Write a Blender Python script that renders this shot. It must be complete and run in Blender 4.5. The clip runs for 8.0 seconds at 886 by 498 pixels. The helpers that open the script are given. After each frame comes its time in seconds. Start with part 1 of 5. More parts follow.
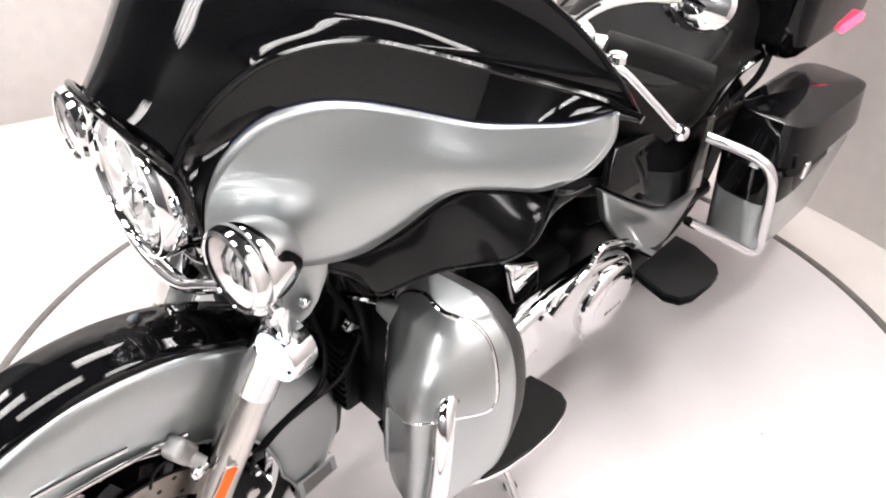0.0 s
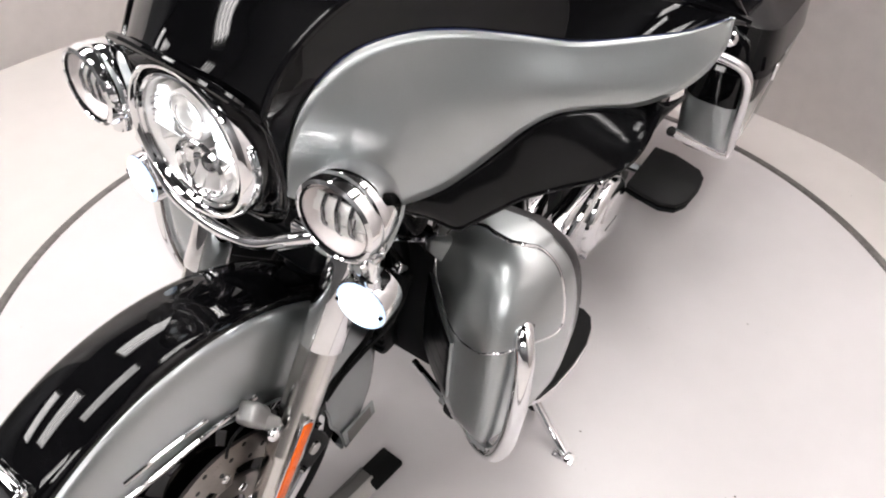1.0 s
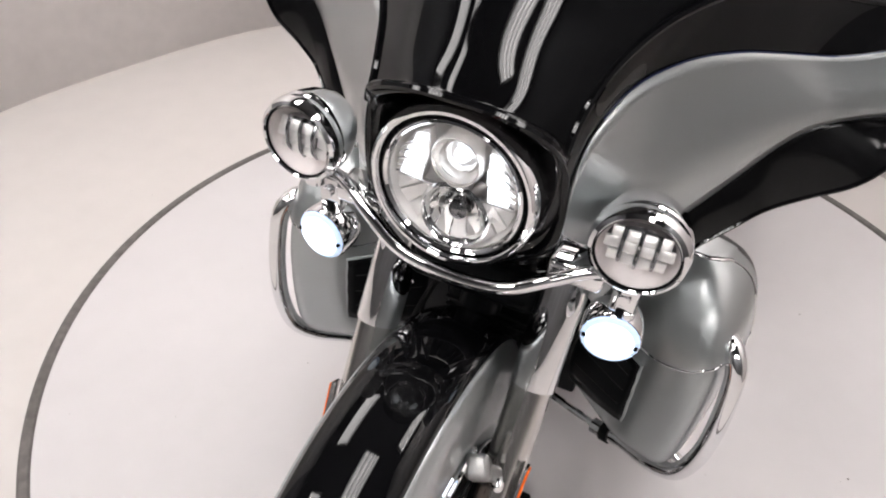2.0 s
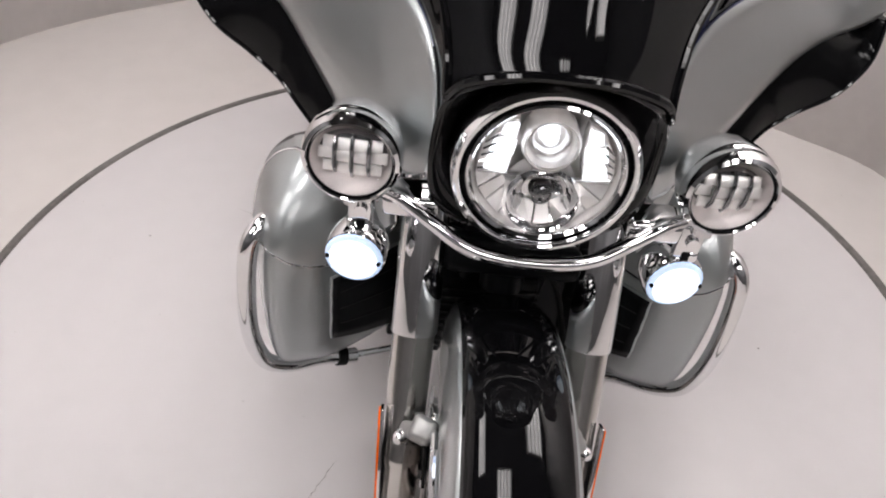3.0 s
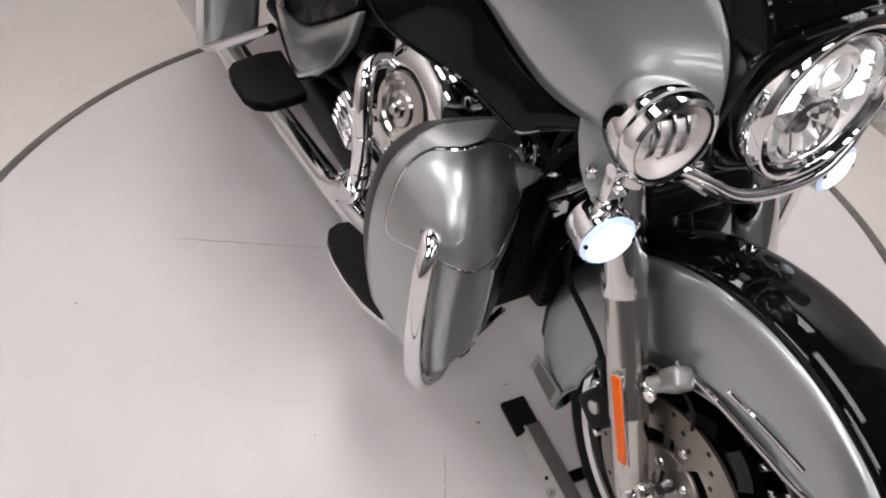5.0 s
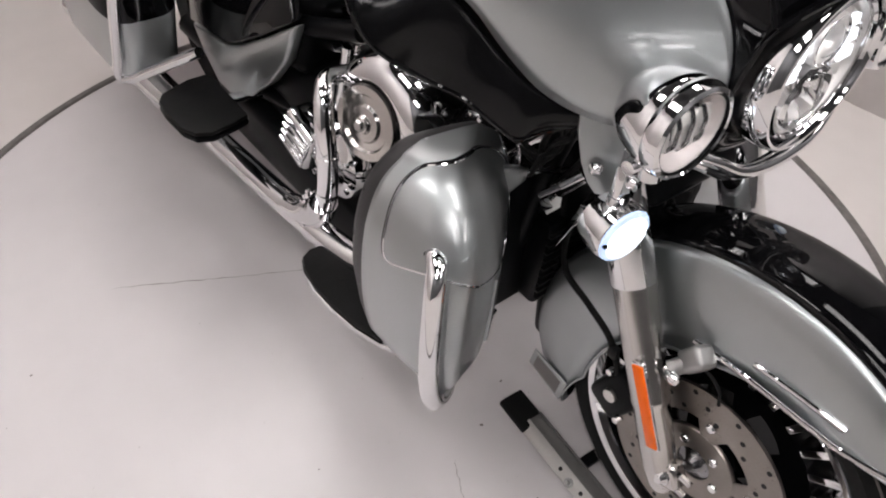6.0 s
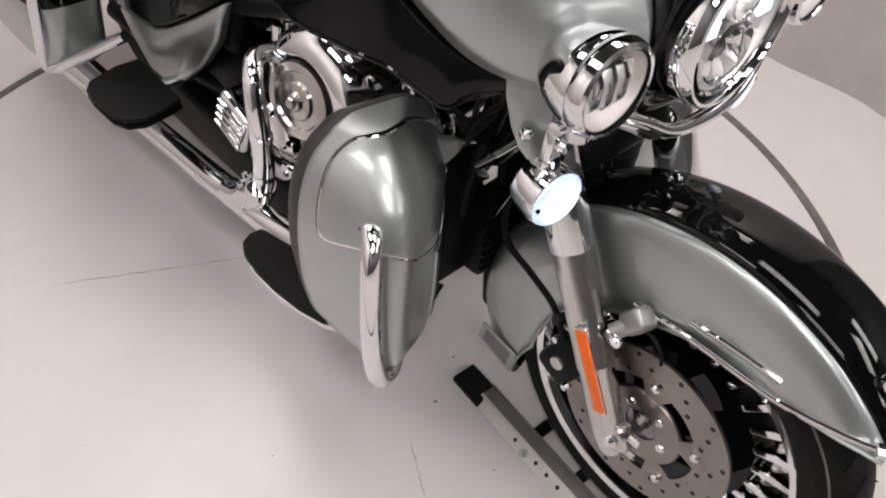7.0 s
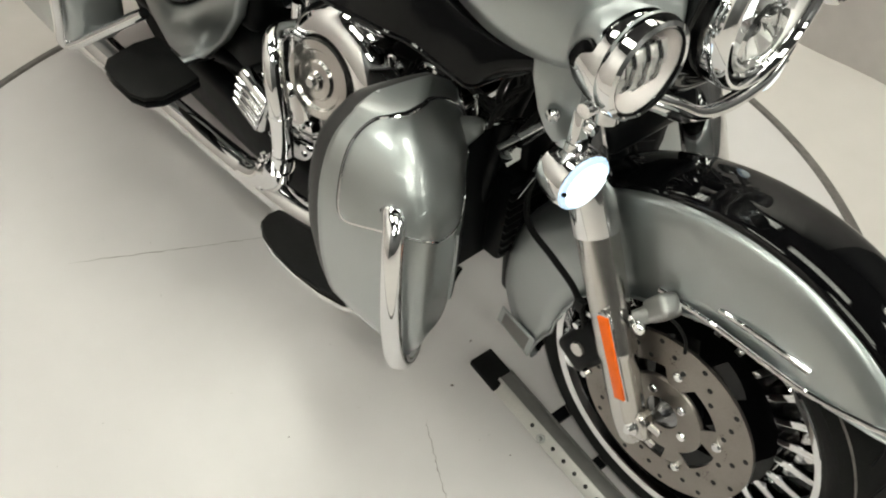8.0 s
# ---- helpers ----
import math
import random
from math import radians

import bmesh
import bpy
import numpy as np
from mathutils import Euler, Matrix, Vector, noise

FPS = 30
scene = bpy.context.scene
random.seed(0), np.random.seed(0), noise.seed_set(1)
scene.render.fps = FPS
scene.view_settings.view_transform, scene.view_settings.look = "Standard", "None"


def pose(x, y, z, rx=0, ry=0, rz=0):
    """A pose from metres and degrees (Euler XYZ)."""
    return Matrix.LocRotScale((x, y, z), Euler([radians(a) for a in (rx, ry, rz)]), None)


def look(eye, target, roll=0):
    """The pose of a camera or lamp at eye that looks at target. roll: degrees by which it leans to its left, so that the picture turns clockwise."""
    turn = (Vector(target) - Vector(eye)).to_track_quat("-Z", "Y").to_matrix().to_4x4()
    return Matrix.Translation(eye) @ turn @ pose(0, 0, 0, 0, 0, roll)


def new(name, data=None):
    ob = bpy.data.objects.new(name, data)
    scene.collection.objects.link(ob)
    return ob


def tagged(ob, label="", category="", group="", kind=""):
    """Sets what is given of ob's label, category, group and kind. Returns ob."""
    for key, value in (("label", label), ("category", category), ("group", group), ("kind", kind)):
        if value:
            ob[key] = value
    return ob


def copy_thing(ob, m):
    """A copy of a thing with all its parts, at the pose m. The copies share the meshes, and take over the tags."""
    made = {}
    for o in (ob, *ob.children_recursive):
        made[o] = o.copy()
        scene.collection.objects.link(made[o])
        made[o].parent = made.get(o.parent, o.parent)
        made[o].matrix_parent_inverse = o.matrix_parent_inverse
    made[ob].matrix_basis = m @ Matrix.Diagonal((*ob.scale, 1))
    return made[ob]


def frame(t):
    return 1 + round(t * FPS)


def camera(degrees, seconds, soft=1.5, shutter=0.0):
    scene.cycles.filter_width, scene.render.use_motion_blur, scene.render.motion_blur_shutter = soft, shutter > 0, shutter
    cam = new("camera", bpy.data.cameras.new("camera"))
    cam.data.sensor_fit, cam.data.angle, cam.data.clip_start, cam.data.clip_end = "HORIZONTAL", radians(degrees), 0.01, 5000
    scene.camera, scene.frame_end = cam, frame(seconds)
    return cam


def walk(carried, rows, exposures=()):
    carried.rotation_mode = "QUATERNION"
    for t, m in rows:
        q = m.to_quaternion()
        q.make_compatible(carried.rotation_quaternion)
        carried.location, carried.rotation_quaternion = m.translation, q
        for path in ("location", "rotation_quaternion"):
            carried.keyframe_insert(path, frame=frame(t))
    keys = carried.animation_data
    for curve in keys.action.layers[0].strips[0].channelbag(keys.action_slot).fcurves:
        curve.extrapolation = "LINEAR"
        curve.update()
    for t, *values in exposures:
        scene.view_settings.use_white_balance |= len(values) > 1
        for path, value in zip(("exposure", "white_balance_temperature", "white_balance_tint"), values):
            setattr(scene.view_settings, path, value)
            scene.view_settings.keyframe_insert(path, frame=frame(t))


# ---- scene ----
import functools

cam = camera(62.0, 8.0, soft=2.0)
PATH = [
    (0, (0.9275, -0.2574, 1.4325), (0.3404, 0.2876, 0.8338), -0.15),
    (0.2, (0.8882, -0.2892, 1.4418), (0.3364, 0.2713, 0.8243), -0.67),
    (0.3, (0.8718, -0.3167, 1.4415), (0.3347, 0.2462, 0.8133), -1.29),
    (0.4, (0.8528, -0.3451, 1.4256), (0.3311, 0.2221, 0.7884), -1.94),
    (0.5, (0.8442, -0.3655, 1.4208), (0.3373, 0.1929, 0.7641), -2.09),
    (0.8, (0.7811, -0.3950, 1.4139), (0.3365, 0.2014, 0.7456), 1.88),
    (1, (0.7458, -0.4184, 1.4200), (0.2979, 0.1812, 0.7567), -0.16),
    (1.2, (0.6677, -0.4620, 1.4148), (0.2296, 0.1448, 0.7516), 1.02),
    (1.5, (0.5501, -0.5323, 1.4341), (0.1172, 0.0901, 0.7820), 2.32),
    (1.7, (0.4605, -0.6158, 1.4196), (0.0482, 0.0393, 0.7865), 1.83),
    (2.8, (0.0489, -0.6490, 1.4067), (-0.0072, 0.0989, 0.7453), 2.80),
    (3, (-0.0518, -0.6624, 1.4002), (-0.0575, 0.0851, 0.7360), 2.87),
    (3.5, (-0.2448, -0.6194, 1.4031), (-0.1152, 0.1184, 0.7407), 3.48),
    (4, (-0.4086, -0.5678, 1.4057), (-0.1657, 0.1368, 0.7389), 4.19),
    (4.3, (-0.4784, -0.5328, 1.4105), (-0.1870, 0.1459, 0.7364), 3.76),
    (4.5, (-0.5382, -0.5154, 1.4114), (-0.2173, 0.1445, 0.7320), 3.50),
    (4.7, (-0.5999, -0.4845, 1.3990), (-0.2756, 0.1465, 0.6942), 4.34),
    (5.8, (-0.7284, -0.3199, 1.3937), (-0.3289, 0.2276, 0.6585), 3.19),
    (6, (-0.7305, -0.3152, 1.3949), (-0.3138, 0.2172, 0.6582), 2.56),
    (6.5, (-0.7201, -0.3226, 1.3843), (-0.2722, 0.1681, 0.6369), 3.47),
    (7, (-0.7059, -0.3403, 1.3765), (-0.2579, 0.1482, 0.6277), 3.07),
    (7.5, (-0.7099, -0.3392, 1.3742), (-0.2644, 0.1418, 0.6191), 3.55),
    (8, (-0.7083, -0.3247, 1.3638), (-0.2843, 0.1611, 0.5995), 2.73),
]
EXPOSURES = [(0.0, 1.08, 6500, 10), (0.5, 0.93, 6500, 10), (1.0, 0.5, 6500, 10), (1.7, 0.25, 6500, 10), (2.8, -0.1, 6500, 12), (4.5, -0.15, 6500, 12), (6.2, -0.15, 6500, 12), (7.0, -0.08, 6600, 10), (7.4, -0.08, 6700, 6), (8.0, -0.02, 6900, -4)]
walk(cam, [(t, look(eye, target, roll)) for t, eye, target, roll in PATH], EXPOSURES)

# ---- light ----
world = bpy.data.worlds.new("world")
scene.world = world
world.use_nodes = True
world.node_tree.nodes["Background"].inputs["Color"].default_value = (0.9, 0.95, 1.0, 1)
world.node_tree.nodes["Background"].inputs["Strength"].default_value = 0.05
TUBE_STRENGTH = 9.9


# ---- materials ----
def material(name, color, rough=0.5, metal=0.0, coat=0.0, noise_scale=0.0, noise_amount=0.0, rough_amount=0.0, bump=0.0, bump_scale=200.0, coat_rough=0.03, spec=0.5, fine_scale=0.0, coat_ior=1.5):
    """A principled material with variation at two scales in colour and roughness, and fine relief."""
    m = bpy.data.materials.new(name)
    m.use_nodes = True
    n, l = m.node_tree.nodes, m.node_tree.links
    b = n["Principled BSDF"]
    b.inputs["Base Color"].default_value = (*color, 1)
    b.inputs["Roughness"].default_value = rough
    b.inputs["Metallic"].default_value = metal
    b.inputs["Coat Weight"].default_value = coat
    b.inputs["Coat Roughness"].default_value = coat_rough
    b.inputs["Coat IOR"].default_value = coat_ior
    b.inputs["Specular IOR Level"].default_value = spec
    where = n.new("ShaderNodeTexCoord")
    if noise_scale:
        big = n.new("ShaderNodeTexNoise")
        big.inputs["Scale"].default_value = noise_scale
        big.inputs["Detail"].default_value = 6
        small = n.new("ShaderNodeTexNoise")
        small.inputs["Scale"].default_value = fine_scale or noise_scale * 14
        small.inputs["Detail"].default_value = 4
        add = n.new("ShaderNodeMath")
        add.operation = "ADD"
        half = n.new("ShaderNodeMath")
        half.operation = "MULTIPLY"
        half.inputs[1].default_value = 0.5
        for t in (big, small):
            l.new(where.outputs["Object"], t.inputs["Vector"])
        l.new(big.outputs["Fac"], add.inputs[0])
        l.new(small.outputs["Fac"], add.inputs[1])
        l.new(add.outputs[0], half.inputs[0])
        if noise_amount:
            ramp = n.new("ShaderNodeMapRange")
            ramp.inputs["From Min"].default_value, ramp.inputs["From Max"].default_value = 0.3, 0.7
            ramp.inputs["To Min"].default_value, ramp.inputs["To Max"].default_value = 1 - noise_amount, 1 + noise_amount
            mul = n.new("ShaderNodeVectorMath")
            mul.operation = "SCALE"
            mul.inputs[0].default_value = color
            l.new(half.outputs[0], ramp.inputs["Value"])
            l.new(ramp.outputs["Result"], mul.inputs["Scale"])
            l.new(mul.outputs["Vector"], b.inputs["Base Color"])
        if rough_amount:
            rr = n.new("ShaderNodeMapRange")
            rr.inputs["From Min"].default_value, rr.inputs["From Max"].default_value = 0.3, 0.7
            rr.inputs["To Min"].default_value, rr.inputs["To Max"].default_value = max(0.0, rough - rough_amount), rough + rough_amount
            l.new(half.outputs[0], rr.inputs["Value"])
            l.new(rr.outputs["Result"], b.inputs["Roughness"])
    if bump:
        t = n.new("ShaderNodeTexNoise")
        t.inputs["Scale"].default_value = bump_scale
        t.inputs["Detail"].default_value = 3
        bp = n.new("ShaderNodeBump")
        bp.inputs["Strength"].default_value = bump
        bp.inputs["Distance"].default_value = 0.002
        l.new(where.outputs["Object"], t.inputs["Vector"])
        l.new(t.outputs["Fac"], bp.inputs["Height"])
        l.new(bp.outputs["Normal"], b.inputs["Normal"])
    return m


def glowing(name, color, strength):
    m = bpy.data.materials.new(name)
    m.use_nodes = True
    b = m.node_tree.nodes["Principled BSDF"]
    b.inputs["Base Color"].default_value = (*color, 1)
    b.inputs["Emission Color"].default_value = (*color, 1)
    b.inputs["Emission Strength"].default_value = strength
    return m


def clear(name, color=(1, 1, 1), rough=0.0):
    m = bpy.data.materials.new(name)
    m.use_nodes = True
    b = m.node_tree.nodes["Principled BSDF"]
    b.inputs["Base Color"].default_value = (*color, 1)
    b.inputs["Roughness"].default_value = rough
    b.inputs["Transmission Weight"].default_value = 1.0
    b.inputs["IOR"].default_value = 1.12
    return m


BLACK = material("black_gloss_paint", (0.003, 0.003, 0.0035), 0.25, 0.0, 0.9, 6, 0.3, 0.05, spec=0.0, coat_ior=1.38)
SILVER = material("silver_metallic_paint", (0.4, 0.425, 0.428), 0.39, 0.96, 0.9, 5, 0.05, 0.03, bump=0.04, bump_scale=2500, fine_scale=900)
CHROME = material("chrome", (0.8, 0.8, 0.81), 0.045, 1.0, 0, 8, 0.03, 0.025)
DARK_CHROME = material("dark_chrome", (0.25, 0.25, 0.26), 0.12, 1.0, 0, 8, 0.05, 0.04)
ALLOY = material("brushed_alloy", (0.62, 0.6, 0.58), 0.2, 1.0)
STEEL = material("disc_steel", (0.29, 0.262, 0.242), 0.33, 1.0, 0, 30, 0.12, 0.08)
PLASTIC = material("black_plastic", (0.006, 0.006, 0.0065), 0.5, 0, 0, 20, 0.3, 0.1, bump=0.1, bump_scale=600, spec=0.3)
SATIN = material("satin_black_paint", (0.0035, 0.0037, 0.0043), 0.33, 0, 0, 3, 0.3, 0.06, spec=0.08)
RUBBER = material("black_rubber", (0.006, 0.006, 0.006), 0.6, 0, 0, 25, 0.3, 0.1, bump=0.25, bump_scale=300, spec=0.15)
LEATHER = material("black_leather", (0.006, 0.0058, 0.0058), 0.42, 0, 0, 14, 0.3, 0.08, bump=0.5, bump_scale=260, spec=0.12)
ORANGE = material("orange_reflector", (0.95, 0.15, 0.002), 0.3, 0, 0.15, 60, 0.1, 0.05, spec=0.2)
RED = material("red_lens", (0.5, 0.01, 0.015), 0.15, 0, 0.6, 20, 0.1, 0.03)
RED_GLOW = glowing("lit_red_lens", (1.0, 0.03, 0.06), 4.0)
TRIM = material("grey_skirt_inset", (0.17, 0.165, 0.16), 0.4, 0.3, 0, 60, 0.12, 0.08)
PALE_STEEL = material("galvanised_steel", (0.5, 0.49, 0.47), 0.45, 0.3, 0, 18, 0.08, 0.08)
CAST = material("cast_alloy", (0.36, 0.36, 0.355), 0.4, 0.8, 0, 6, 0.06, 0.05)
FLOOR = material("white_epoxy_floor", (0.62, 0.595, 0.6), 0.3, 0, 0, 0.9, 0.025, 0.0, bump=0.03, bump_scale=3)
OUTER_FLOOR = material("beige_floor_paint", (0.63, 0.595, 0.575), 0.32, 0, 0, 0.7, 0.04, 0.0, bump=0.03, bump_scale=3)
WALL = material("white_wall_paint", (0.81, 0.775, 0.765), 0.7, 0, 0, 1.2, 0.06, 0.05, bump=0.25, bump_scale=30)
CEILING = material("dark_ceiling_paint", (0.022, 0.022, 0.024), 0.8, 0, 0, 2, 0.2)
HOUSING = material("white_enamel", (0.75, 0.75, 0.74), 0.4, 0, 0, 10, 0.03)
# grey for the unseen wall behind the camera, tuned to darken reflections in paint and chrome
UNSEEN_DARK_WALL = material("unseen_dark_wall", (0.14, 0.14, 0.145), 0.7, 0, 0, 1.5, 0.2)
EDGE = material("grey_rubber_edge", (0.13, 0.118, 0.112), 0.6, 0, 0, 5, 0.45, 0.1, fine_scale=45)
CRACK = material("floor_crack", (0.16, 0.14, 0.13), 0.8, 0, 0, 40, 0.3)
SCUFF = material("floor_scuff", (0.3, 0.28, 0.27), 0.7, 0, 0, 60, 0.3)
TUBE = glowing("fluorescent_tube", (1.0, 0.975, 0.965), TUBE_STRENGTH)
LED = glowing("led_white", (0.85, 0.93, 1.0), 1.9)
LED_RIM = glowing("led_blue_rim", (0.6, 0.76, 1.0), 0.55)
LED_HEAD = glowing("led_headlight", (0.9, 0.95, 1.0), 2.0)
GLASS = clear("clear_lens")
PEARL = material("reflector_silver", (0.9, 0.88, 0.87), 0.38, 0.8, 0, 30, 0.05, 0.05)
PINSTRIPE = material("blue_pinstripe", (0.008, 0.014, 0.07), 0.3, 0, 0.6, 8, 0.05)
BOWL = material("lamp_reflector", (0.8, 0.75, 0.74), 0.55, 0.75, 0, 40, 0.08, 0.06)
LINER = material("dark_grey_liner", (0.028, 0.027, 0.028), 0.45, 0, 0, 12, 0.2, 0.08, bump=0.12, bump_scale=500, spec=0.35)
WING_BLACK = material("black_inner_panel", (0.004, 0.004, 0.0045), 0.3, 0.0, 0.8, 6, 0.3, 0.05, spec=0.0, coat_ior=1.34, coat_rough=0.14)
INK = material("grey_print", (0.12, 0.12, 0.12), 0.5)


# ---- shape helpers ----
def V(*a):
    return Vector(a)


def spline(points, per=6, closed=False):
    """A smooth line through the points."""
    p = [Vector(q) for q in points]
    n = len(p)
    if n < 3:
        return [p[0].lerp(p[-1], i / per) for i in range(per + 1)]
    out = []
    for i in range(n if closed else n - 1):
        if closed:
            a, b, c, d = p[i - 1], p[i], p[(i + 1) % n], p[(i + 2) % n]
        else:
            b, c = p[i], p[i + 1]
            a = p[i - 1] if i else b * 2 - c
            d = p[i + 2] if i + 2 < n else c * 2 - b
        for k in range(per):
            t = k / per
            out.append(0.5 * ((2 * b) + (c - a) * t + (2 * a - 5 * b + 4 * c - d) * t * t + (3 * b - a - 3 * c + d) * t ** 3))
    if not closed:
        out.append(p[-1])
    return out


def resample(points, count):
    """The points of a line at even steps along it."""
    p = [Vector(q) for q in points]
    run = [0.0]
    for a, b in zip(p, p[1:]):
        run.append(run[-1] + (b - a).length)
    out, j = [], 0
    for i in range(count):
        d = run[-1] * i / (count - 1)
        while j < len(p) - 2 and run[j + 1] < d:
            j += 1
        out.append(p[j].lerp(p[j + 1], min(1, (d - run[j]) / max(1e-9, run[j + 1] - run[j]))))
    return out


def flip(points, s):
    return [Vector((s * q[0], q[1], q[2])) for q in points]


def loft(rows, bm=None, wrap=False, smooth=True):
    bm = bm or bmesh.new()
    vs = [[bm.verts.new(q) for q in row] for row in rows]
    for a, b in zip(vs, vs[1:]):
        n = len(a)
        for i in range(n if wrap else n - 1):
            j = (i + 1) % n
            try:
                f = bm.faces.new((a[i], a[j], b[j], b[i]))
                f.smooth = smooth
            except ValueError:
                pass
    return bm


def tube(points, r, n=12, per=6, bm=None, smooth_path=True, closed=False, flat=1.0):
    """A round (or flattened) rod along a line; r is a radius or one for each point of the smoothed line's ends."""
    bm = bm or bmesh.new()
    line = spline(points, per, closed) if smooth_path else [Vector(q) for q in points]
    side = None
    rows = []
    m = len(line)
    for i, q in enumerate(line):
        a = line[i - 1] if i or closed else q
        b = line[(i + 1) % m] if i < m - 1 or closed else q
        d = (b - a).normalized()
        if side is None:
            side = d.orthogonal().normalized()
        side = (side - d * side.dot(d)).normalized()
        up = d.cross(side)
        rr = r if not isinstance(r, (tuple, list)) else r[0] + (r[1] - r[0]) * i / (m - 1)
        rows.append([q + side * math.cos(k * math.tau / n) * rr + up * math.sin(k * math.tau / n) * rr * flat for k in range(n)])
    if closed:
        rows.append(rows[0])
    vs = [[bm.verts.new(p) for p in row] for row in (rows[:-1] if closed else rows)]
    if closed:
        vs.append(vs[0])
    for a, b in zip(vs, vs[1:]):
        for i in range(n):
            f = bm.faces.new((a[i], a[(i + 1) % n], b[(i + 1) % n], b[i]))
            f.smooth = True
    if not closed:
        bm.faces.new(list(reversed(vs[0])))
        bm.faces.new(vs[-1])
    return bm


def axes(axis):
    d = Vector(axis).normalized()
    s = d.orthogonal().normalized() if abs(d.z) > 0.95 else d.cross(Vector((0, 0, 1))).normalized()
    return d, s, d.cross(s) * -1


def lathe(profile, at, axis, n=40, bm=None, squash=1.0):
    """Turns a profile of (radius, along) round an axis."""
    bm = bm or bmesh.new()
    d, s, u = axes(axis)
    at = Vector(at)
    rows = []
    for r, h in profile:
        if r < 1e-6:
            rows.append([bm.verts.new(at + d * h)])
        else:
            rows.append([bm.verts.new(at + d * h + s * math.cos(k * math.tau / n) * r + u * math.sin(k * math.tau / n) * r * squash) for k in range(n)])
    for a, b in zip(rows, rows[1:]):
        for i in range(n):
            j = (i + 1) % n
            if len(a) == 1 and len(b) == 1:
                continue
            if len(a) == 1:
                f = bm.faces.new((a[0], b[j], b[i]))
            elif len(b) == 1:
                f = bm.faces.new((a[i], a[j], b[0]))
            else:
                f = bm.faces.new((a[i], a[j], b[j], b[i]))
            f.smooth = True
    return bm


def block(c, size, bevel=0.0, turn=None, bm=None, segs=2):
    own = bmesh.new()
    bmesh.ops.create_cube(own, size=1.0)
    bmesh.ops.scale(own, vec=Vector(size), verts=own.verts)
    if bevel:
        bmesh.ops.bevel(own, geom=own.edges[:] + own.verts[:], offset=bevel, segments=segs, profile=0.5, affect="EDGES")
    m = Matrix.Translation(c) @ (turn or Matrix())
    bmesh.ops.transform(own, matrix=m, verts=own.verts)
    if bm is None:
        return own
    join(bm, own)
    return bm


def join(bm, other):
    tmp = bpy.data.meshes.new("join")
    other.to_mesh(tmp)
    bm.from_mesh(tmp)
    bpy.data.meshes.remove(tmp)
    other.free()
    return bm


def slab(outline, thick, bevel=0.003, segs=2):
    """A plate: outline points in space (about flat), thickened along thick, with rounded edges."""
    bm = bmesh.new()
    vs = [bm.verts.new(q) for q in outline]
    f = bm.faces.new(vs)
    r = bmesh.ops.extrude_face_region(bm, geom=[f])
    bmesh.ops.translate(bm, vec=Vector(thick), verts=[g for g in r["geom"] if isinstance(g, bmesh.types.BMVert)])
    bmesh.ops.recalc_face_normals(bm, faces=bm.faces[:])
    if bevel:
        sharp = [e for e in bm.edges if len(e.link_faces) == 2 and e.calc_face_angle(0) > 0.9]
        bmesh.ops.bevel(bm, geom=sharp, offset=bevel, segments=segs, profile=0.5, affect="EDGES")
    return bm


STAND = Matrix.Translation((-0.00647, 0.00526, 0.00399)) @ Matrix(((0.99754, -0.00955, 0.06940), (0.00937, 0.99996, 0.00275), (-0.06942, -0.00209, 0.99759))).to_4x4()
BODY = Matrix.Translation((0, 0.165, 0)) @ Matrix.Rotation(radians(2.087), 4, "Z") @ Matrix.Translation((0, -0.165, 0))


def mesh_of(name, bm, mat, angle=35):
    bmesh.ops.recalc_face_normals(bm, faces=bm.faces[:])
    me = bpy.data.meshes.new(name)
    bm.to_mesh(me)
    bm.free()
    for m in (mat if isinstance(mat, (list, tuple)) else (mat,)):
        me.materials.append(m)
    for p in me.polygons:
        p.use_smooth = True
    me.set_sharp_from_angle(angle=radians(angle))
    return me


def part(name, bm, mat, parent, label="", at=None, angle=35, thick=0.0):
    ob = new(name, mesh_of(name, bm, mat, angle))
    ob.parent = parent
    if at is not None:
        ob.matrix_basis = at
    if thick:
        s = ob.modifiers.new("thickness", "SOLIDIFY")
        s.thickness = thick
        s.offset = -1
    return tagged(ob, label)


def thing(name, bm, mat, label, category, kind="", angle=35):
    return tagged(new(name, mesh_of(name, bm, mat, angle)), label, category, kind=kind)


# ---- the room: turntable floor, wall, ceiling, tube lights ----
HUB = V(-0.048, 0.706, 0)


def wall_reach(a):
    """How far the wall stands from the turntable's middle in the direction a (degrees from +x, turning to +y)."""
    stops = [(-180, 2.24), (-160, 2.5), (-125, 4.6), (-90, 5.2), (-60, 4.9), (-42, 4.0), (-20, 1.68), (-6, 1.58), (26, 1.6), (42, 1.5), (62, 1.5), (82, 1.47), (92, 1.62), (106, 2.1), (120, 2.17), (145, 2.23), (160, 2.2), (180, 2.24)]
    for (a0, r0), (a1, r1) in zip(stops, stops[1:]):
        if a0 <= a <= a1:
            t = (a - a0) / (a1 - a0)
            t = t * t * (3 - 2 * t)
            return r0 + (r1 - r0) * t
    return 2.24


def ring_of(radius_at, z, n=144):
    return [HUB + V(math.cos(radians(a)) * radius_at(a), math.sin(radians(a)) * radius_at(a), z) for a in (-180 + 360 * i / n for i in range(n))]


